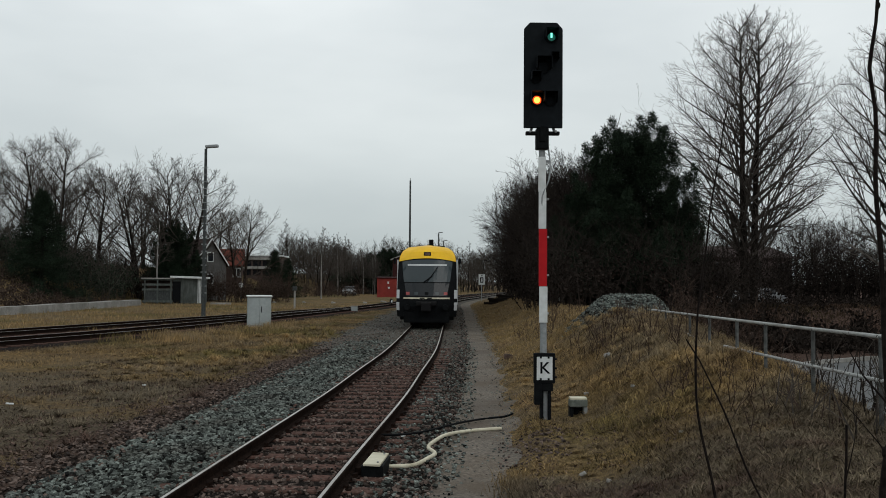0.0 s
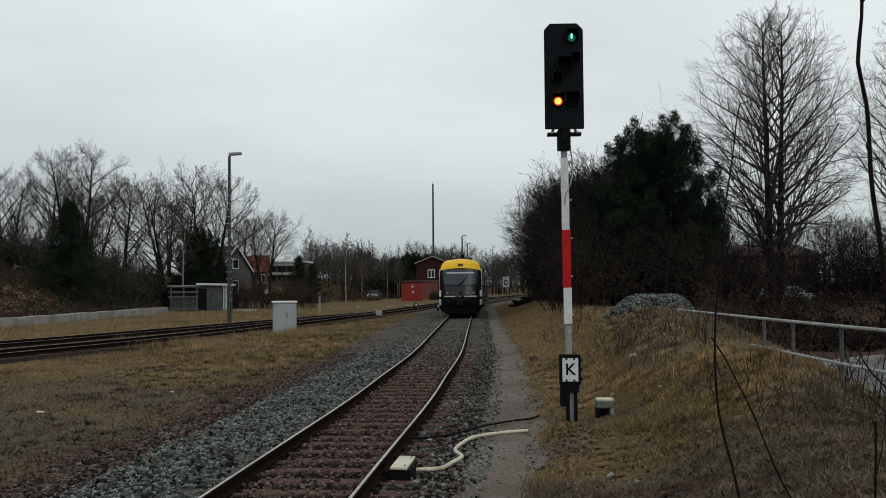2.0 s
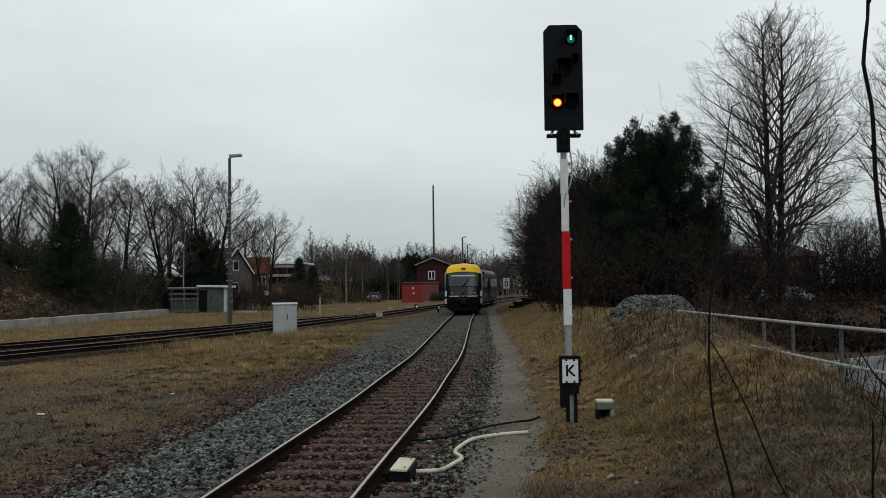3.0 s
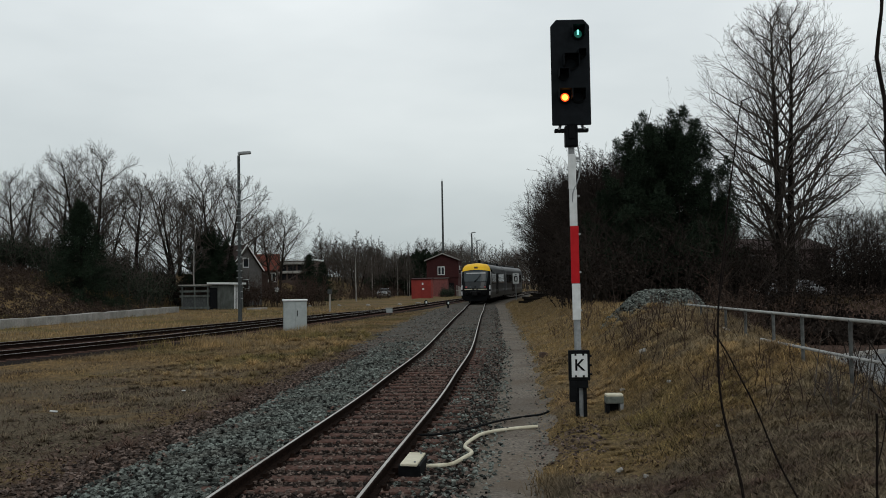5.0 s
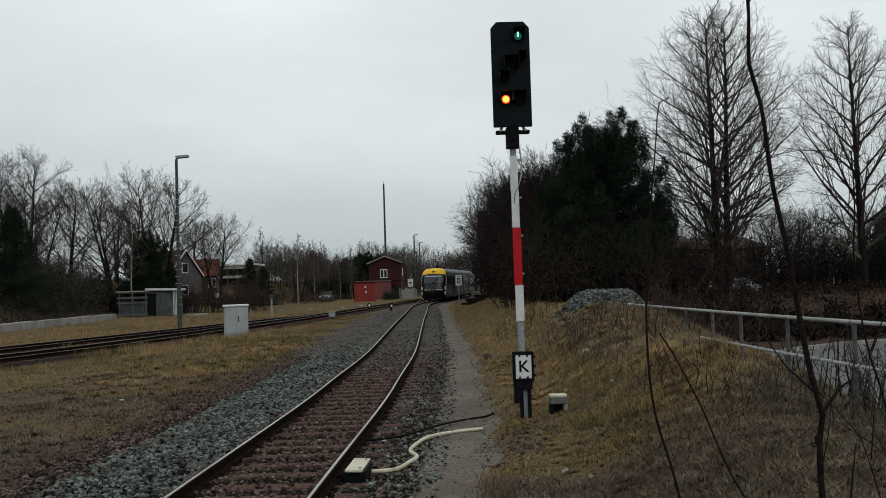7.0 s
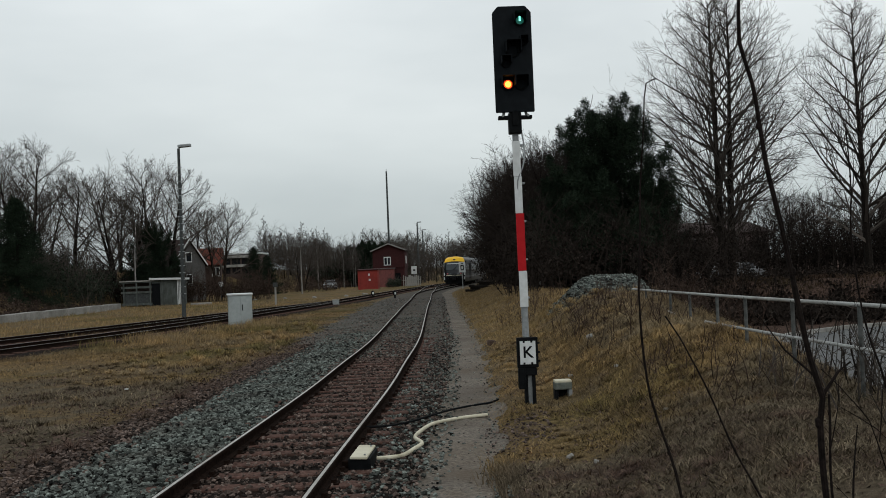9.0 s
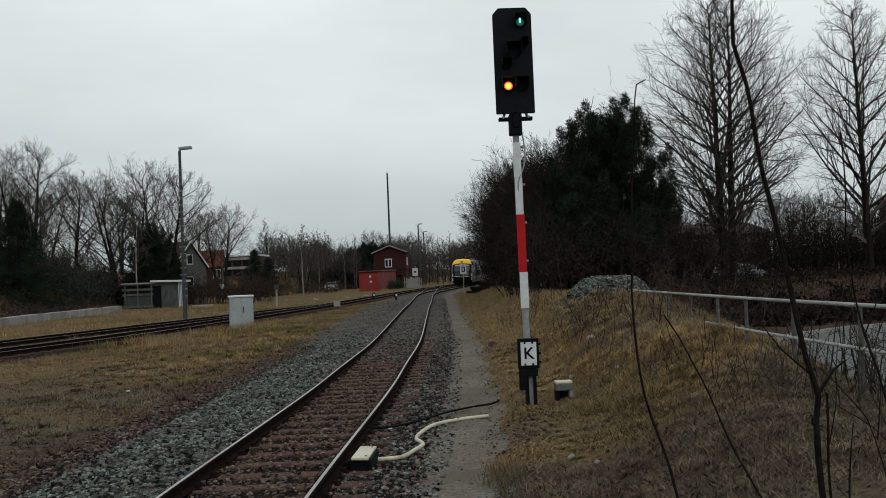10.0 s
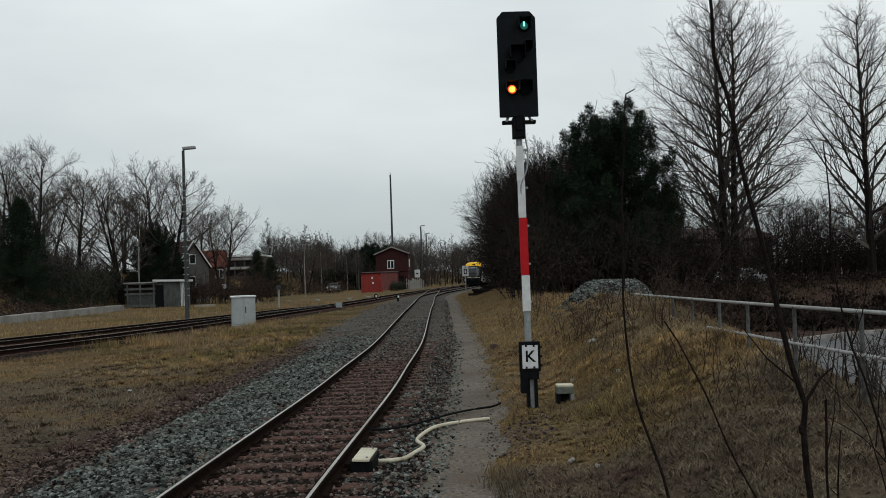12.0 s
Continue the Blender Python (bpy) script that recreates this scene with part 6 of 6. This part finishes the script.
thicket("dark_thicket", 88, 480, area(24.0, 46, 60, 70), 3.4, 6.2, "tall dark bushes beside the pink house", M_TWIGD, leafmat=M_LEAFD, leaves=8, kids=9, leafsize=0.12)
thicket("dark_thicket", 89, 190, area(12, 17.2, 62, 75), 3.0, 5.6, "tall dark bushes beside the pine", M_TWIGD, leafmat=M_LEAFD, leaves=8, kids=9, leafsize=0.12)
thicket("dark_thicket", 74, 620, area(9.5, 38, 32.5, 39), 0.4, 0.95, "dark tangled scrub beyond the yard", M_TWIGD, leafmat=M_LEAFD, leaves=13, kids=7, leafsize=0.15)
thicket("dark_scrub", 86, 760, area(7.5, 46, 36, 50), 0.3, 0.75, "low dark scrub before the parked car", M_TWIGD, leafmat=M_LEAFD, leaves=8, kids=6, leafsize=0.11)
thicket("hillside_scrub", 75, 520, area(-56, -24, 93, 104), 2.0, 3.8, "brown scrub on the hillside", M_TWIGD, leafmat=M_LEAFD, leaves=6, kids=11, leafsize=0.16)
thicket("hillside_scrub", 83, 1500, area(-52, -28.2, 60, 84), 0.3, 1.1, "low reddish scrub on the slope behind the platform", M_TWIGR, leaves=9, kids=6, leafsize=0.13)
thicket("evergreen_scrub", 76, 780, area(-56, -29.0, 84, 93), 2.4, 5.2, "dark evergreen bushes on the hillside", M_TWIG, leaves=14, leafmat=M_EVER, kids=6, leafsize=0.16)
thicket("woodland_edge", 77, 620, area(-28, 2, 166, 190), 4, 8.5, "bare brown undergrowth at the edge of the woods", M_TWIG, leaves=2, kids=10, leafsize=0.2)
thicket("woodland_edge", 78, 300, area(-26, -11, 125, 162), 0.8, 2.6, "low brown scrub before the woods", M_TWIGR, leaves=5, kids=6, leafsize=0.15)
thicket("woodland_edge", 79, 520, area(2, 50, 200, 232), 3.0, 8.0, "bare brown undergrowth beyond the curve", M_TWIG, leaves=2, kids=9, leafsize=0.22)
thicket("evergreen_bush", 80, 40, area(-4.4, -2.4, 139, 143), 1.0, 2.2, "dark evergreen bush beside the hut", M_TWIG, leaves=20, leafmat=M_EVER, kids=6)
thicket("evergreen_bush", 87, 230, area(-17, -6, 162, 170), 3.5, 7.0, "dark evergreen bushes behind the hut", M_TWIG, leaves=30, leafmat=M_EVER, kids=6, leafsize=0.28)
thicket("far_hedge", 81, 600, area(-130, -40, 96, 150), 3, 8, "far brown woodland on the hill", M_TWIG, leaves=2, kids=9, leafsize=0.2)
thicket("far_hedge", 82, 420, area(34, 100, 72, 120), 2, 6.0, "far brown hedge beyond the houses", M_TWIG, leaves=3, kids=9, leafsize=0.18)
thicket("far_hedge", 84, 420, area(-60, 60, 235, 262), 4, 9, "far brown belt of woodland", M_TWIG, leaves=2, kids=9, leafsize=0.25)


thicket("hillside_scrub", 85, 260, area(-29, -15, 95.5, 101), 2.0, 3.6, "reddish-brown scrub before the old house", M_TWIGR, leaves=6, kids=7, leafsize=0.14)


# ---- the railcar ----
def half_width(z):
    return float(np.interp(z, [0.3, 0.9, 2.2, 2.9, 3.3, 3.55, 3.72, 3.8, 3.83], [1.36, 1.415, 1.415, 1.39, 1.33, 1.2, 0.95, 0.55, 0.05]))


def end_y(z):
    return float(np.interp(z, [0.3, 1.0, 1.35, 2.2, 3.1, 3.5, 3.72, 3.83], [0.1, 0.0, 0.05, 0.36, 0.8, 1.1, 1.45, 1.9]))


def end_panel(z0, z1, u0, u1, lift, nz=6, nu=10, foot=1.0, arch=(0.0, 0.0)):
    """A curved panel of the car's end, lift metres proud of it."""
    V, F = [], []
    for back in (0, 1):
        for j in range(nz + 1):
            for i in range(nu + 1):
                u = (u0 + (u1 - u0) * i / nu) * (foot + (1 - foot) * j / nz)
                low, high = z0 + arch[0] * (1 - u * u), z1 + arch[1] * (1 - u * u)
                z = low + (high - low) * j / nz
                V.append((u * half_width(z), end_y(z) + 0.5 * abs(u) ** 3 - lift + back * 0.06, z))
    k, half = nu + 1, (nu + 1) * (nz + 1)
    for b in (0, half):
        for j in range(nz):
            for i in range(nu):
                a = b + j * k + i
                F.append((a, a + 1, a + k + 1, a + k))
    for i in range(nu):
        F.append((i, i + 1, half + i + 1, half + i))
        a = nz * k + i
        F.append((a, a + 1, half + a + 1, half + a))
    for j in range(nz):
        F.append((j * k, (j + 1) * k, half + (j + 1) * k, half + j * k))
        a = j * k + nu
        F.append((a, a + k, half + a + k, half + a))
    bm = bmesh.new()
    vs = [bm.verts.new(v) for v in V]
    for f in F:
        bm.faces.new([vs[i] for i in f])
    return bm


def railcar(label, length, tail):
    c = thing("railcar", 0, 0, 0, label, "railcar", "coupled railcars")
    zs = [0.45, 0.9, 1.3, 1.8, 2.3, 2.7, 3.0, 3.3, 3.5, 3.65, 3.75, 3.81]
    shell = bmesh.new()
    rows = []
    for yy in (0, 1):
        ring = []
        for s in (1, -1):
            for z in (zs if s > 0 else reversed(zs)):
                y = (end_y(z) + 0.5 if tail else 0.05) if yy == 0 else length
                ring.append(shell.verts.new((s * half_width(z), y, z)))
        rows.append(ring)
    n = len(rows[0])
    for i in range(n):
        shell.faces.new([rows[0][i], rows[0][(i + 1) % n], rows[1][(i + 1) % n], rows[1][i]])
    shell.faces.new(rows[1])
    shell.faces.new(list(reversed(rows[0])))
    part("body", shell, M_TSILVER, c, "silver-grey car body")
    part("roof_unit", box(0, length * 0.55, 3.7, 1.5, length * 0.5, 0.28, 0.06), M_TGREY, c)
    part("exhaust", box(0.1, 3.6, 3.75, 0.22, 0.3, 0.42, 0.03), M_BLACK, c)
    part("underframe", box(0, length / 2, 0.3, 2.5, length - 1.2, 0.35, 0.03), M_BLACK, c)
    for s in (-1, 1):
        for k in range(int(length / 1.75) - 1):
            y = 2.7 + 1.75 * k
            door = k in (3, 4)
            part("door" if door else "window", box(s * (1.418 if not door else 1.416), y, 1.85 if not door else 0.75, 0.04, 1.45 if not door else 1.2, 0.95 if not door else 2.05, 0.012), M_GLASS if not door else M_TGREY, c)
        part("stripe", box(s * 1.418, length / 2 + 0.6, 1.0, 0.03, length - 3.0, 0.22, 0.01), M_TSTRIPE, c, "grey side stripe")
        part("window_band", box(s * 1.405, length / 2 + 0.8, 1.78, 0.03, length - 3.6, 1.08, 0.01), M_TGREY, c, "dark window band")
        part("cab_window", box(s * 1.395, 1.75, 1.9, 0.05, 0.7, 1.0, 0.02), M_GLASS, c)
        part("door_edge", box(s * 1.405, 1.2, 1.0, 0.05, 0.18, 2.1, 0.01), M_TWHITE, c)
    for by in (2.9, length - 0.6):
        b = part("bogie", box(0, by, 0.3, 2.0, 2.6, 0.34, 0.04), M_BLACK, c)
        for wy in (-0.95, 0.95):
            for s in (-1, 1):
                part("wheel", rod((s * 0.69, by + wy, 0.385), (s * 0.82, by + wy, 0.385), 0.385, seg=24), M_RAIL, b)
            part("axle", rod((-0.7, by + wy, 0.385), (0.7, by + wy, 0.385), 0.08, seg=10), M_BLACK, b)
    if not tail:
        return c
    part("end_shell", end_panel(0.45, 3.83, -1, 1, 0.0, 14, 16), M_BLACK, c, "dark grey rounded car end")
    part("yellow_cap", end_panel(3.02, 3.82, -0.985, 0.985, 0.02, 8, 16, arch=(0.16, 0.0)), M_YELLOW, c, "bright yellow roof front")
    part("windscreen", end_panel(2.06, 2.98, -0.86, 0.86, 0.018, 8, 14, 0.88, (0.0, 0.14)), M_SCREEN, c, "large sloping windscreen")
    part("lower_screen", end_panel(1.42, 2.02, -0.74, 0.74, 0.018, 4, 12, 0.9), M_GLASS, c)
    part("screen_divider", end_panel(2.02, 2.06, -0.8, 0.8, 0.024, 2, 12), M_BLACK, c)
    part("display", end_panel(2.82, 2.9, -0.66, 0.66, 0.03, 2, 10), M_TWHITE, c, "pale blind behind the windscreen")
    part("yellow_stripe", end_panel(1.28, 1.35, -0.76, 0.76, 0.022, 2, 12), M_CREAM, c, "pale yellow stripe below the screen")
    for a in (-0.14, 0.1):
        part("number_bar", end_panel(1.29, 1.34, a - 0.08, a + 0.08, 0.03, 1, 2), M_BLACK, c)
    part("emblem", end_panel(3.3, 3.48, -0.13, 0.13, 0.032, 2, 3), M_BLACK, c)
    part("emblem_field", end_panel(3.33, 3.45, -0.1, 0.1, 0.036, 2, 3), M_WALLBROWN, c)
    for u in (-0.62, -0.34, 0.0, 0.34, 0.62):
        part("lamp", end_panel(1.47, 1.6, u - 0.06, u + 0.06, 0.03, 2, 3), M_TAIL if abs(u) > 0.5 else (M_SCREEN if u else M_BLACK), c, "tail lamp" if abs(u) > 0.5 else "")
    for s in (-1, 1):
        part("corner_panel", end_panel(1.3, 1.7, min(s * 0.9, s * 1.0), max(s * 0.9, s * 1.0), 0.02, 3, 3), M_TWHITE, c, "white corner panel")
        part("corner_panel", end_panel(0.75, 1.12, min(s * 0.9, s * 1.0), max(s * 0.9, s * 1.0), 0.02, 3, 3), M_TWHITE, c)
        part("edge_strip", end_panel(1.75, 3.1, min(s * 0.985, s * 1.0), max(s * 0.985, s * 1.0), 0.02, 6, 2), M_TWHITE, c)
        part("mirror", box(s * 1.52, 0.7, 2.9, 0.12, 0.1, 0.28, 0.03), M_BLACK, c)
        part("buffer", rod((s * 0.88, 0.2, 0.9), (s * 0.88, -0.3, 0.9), 0.13, seg=14), M_BLACK, c)
    part("wiper", rod((0.0, 0.28, 2.05), (0.5, 0.5, 2.75), 0.02, seg=6), M_BLACK, c)
    part("wiper_arm", rod((-0.15, 0.25, 2.03), (0.25, 0.38, 2.35), 0.03, seg=6), M_BLACK, c)
    part("coupler", box(0, -0.25, 0.72, 0.45, 0.7, 0.42, 0.05), M_TGREY, c)
    part("coupler_cover", box(0, -0.05, 0.95, 0.95, 0.3, 0.22, 0.05), M_TGREY, c)
    part("skirt", box(0, 0.35, 0.18, 2.1, 0.5, 0.5, 0.06), M_BLACK, c, "black plough skirt")
    return c


rear_car = railcar("yellow-topped diesel railcar with dark rounded end", 20.4, True)
lead_car = railcar("silver-grey leading railcar with a dark window band", 20.4, False)


# ---- what moves ----
SEG = np.concatenate([[0], np.cumsum(np.linalg.norm(np.diff(MAIN, axis=0), axis=1))])


def on_track(s):
    return float(np.interp(s, SEG, MAIN[:, 0])), float(np.interp(s, SEG, MAIN[:, 1]))


def car_pose(s):
    (x0, y0), (x1, y1) = on_track(s + 2.9), on_track(s + 19.8)
    yaw = math.atan2(-(x1 - x0), y1 - y0)
    return pose(x0 + 2.9 * math.sin(yaw), y0 - 2.9 * math.cos(yaw), 0, 0, 0, math.degrees(yaw))


# seconds and the rear end's distance along the line (the y it passes)
RUN = [(0, 43.5), (0.5, 48.0), (1, 52.5), (1.5, 57.1), (2, 61.8), (2.5, 66.4), (3, 71.0), (4, 80.3), (5, 89.5), (5.5, 94), (6, 98.5), (6.5, 103), (7, 107.5), (8, 116.2), (9, 124.5), (9.5, 129),
       (10, 133.2), (10.5, 137.4), (11, 141.6), (11.5, 145.8), (12, 150)]
# seconds and how far the wind bends the saplings, in degrees
SWAY = [(0, 7.5), (0.5, 7.5), (1, 3.4), (1.5, 3.0), (2, 5.0), (2.5, 7.2), (3, 5.7), (4, 6.2), (5, 6.6), (5.5, 5.9), (6, 5.7), (6.5, 3.9), (7, 1.4), (8, 0.8), (9, 0.25), (9.5, -0.2), (10, 0.0), (10.5, 0.0), (11, -1.3), (11.5, -1.5), (12, -1.6)]


SWAY_SLIM = [(0, 4.5), (0.5, 5.4), (1, 4.2), (1.5, 2.9), (2, 3.8), (2.5, 4.4), (3, 3.5), (4, 3.9), (5, 4.1), (5.5, 3.4), (6, 3.9), (6.5, 2.6), (7, 2.0), (8, 1.2), (9, 0.6), (9.5, 0.3), (10, 0.0), (10.5, 0.0), (11, -0.3), (11.5, -0.9), (12, -1.0)]


def motions():
    rows_a, rows_b = [], []
    for t, y in RUN:
        s = float(np.interp(y, MAIN[:, 1], SEG))
        rows_a.append((t, car_pose(s)))
        rows_b.append((t, car_pose(s + 20.6)))
    walk(rear_car, rows_a)
    walk(lead_car, rows_b)
    for ob, x, y, sway in ((sap_a, 1.36, 3.0, SWAY), (sap_b, 0.9, 3.0, SWAY_SLIM), (sap_d, 1.72, 3.2, SWAY)):
        walk(ob, [(t, pose(x, y, 0.3, 0, a, 0)) for t, a in sway])


motions()
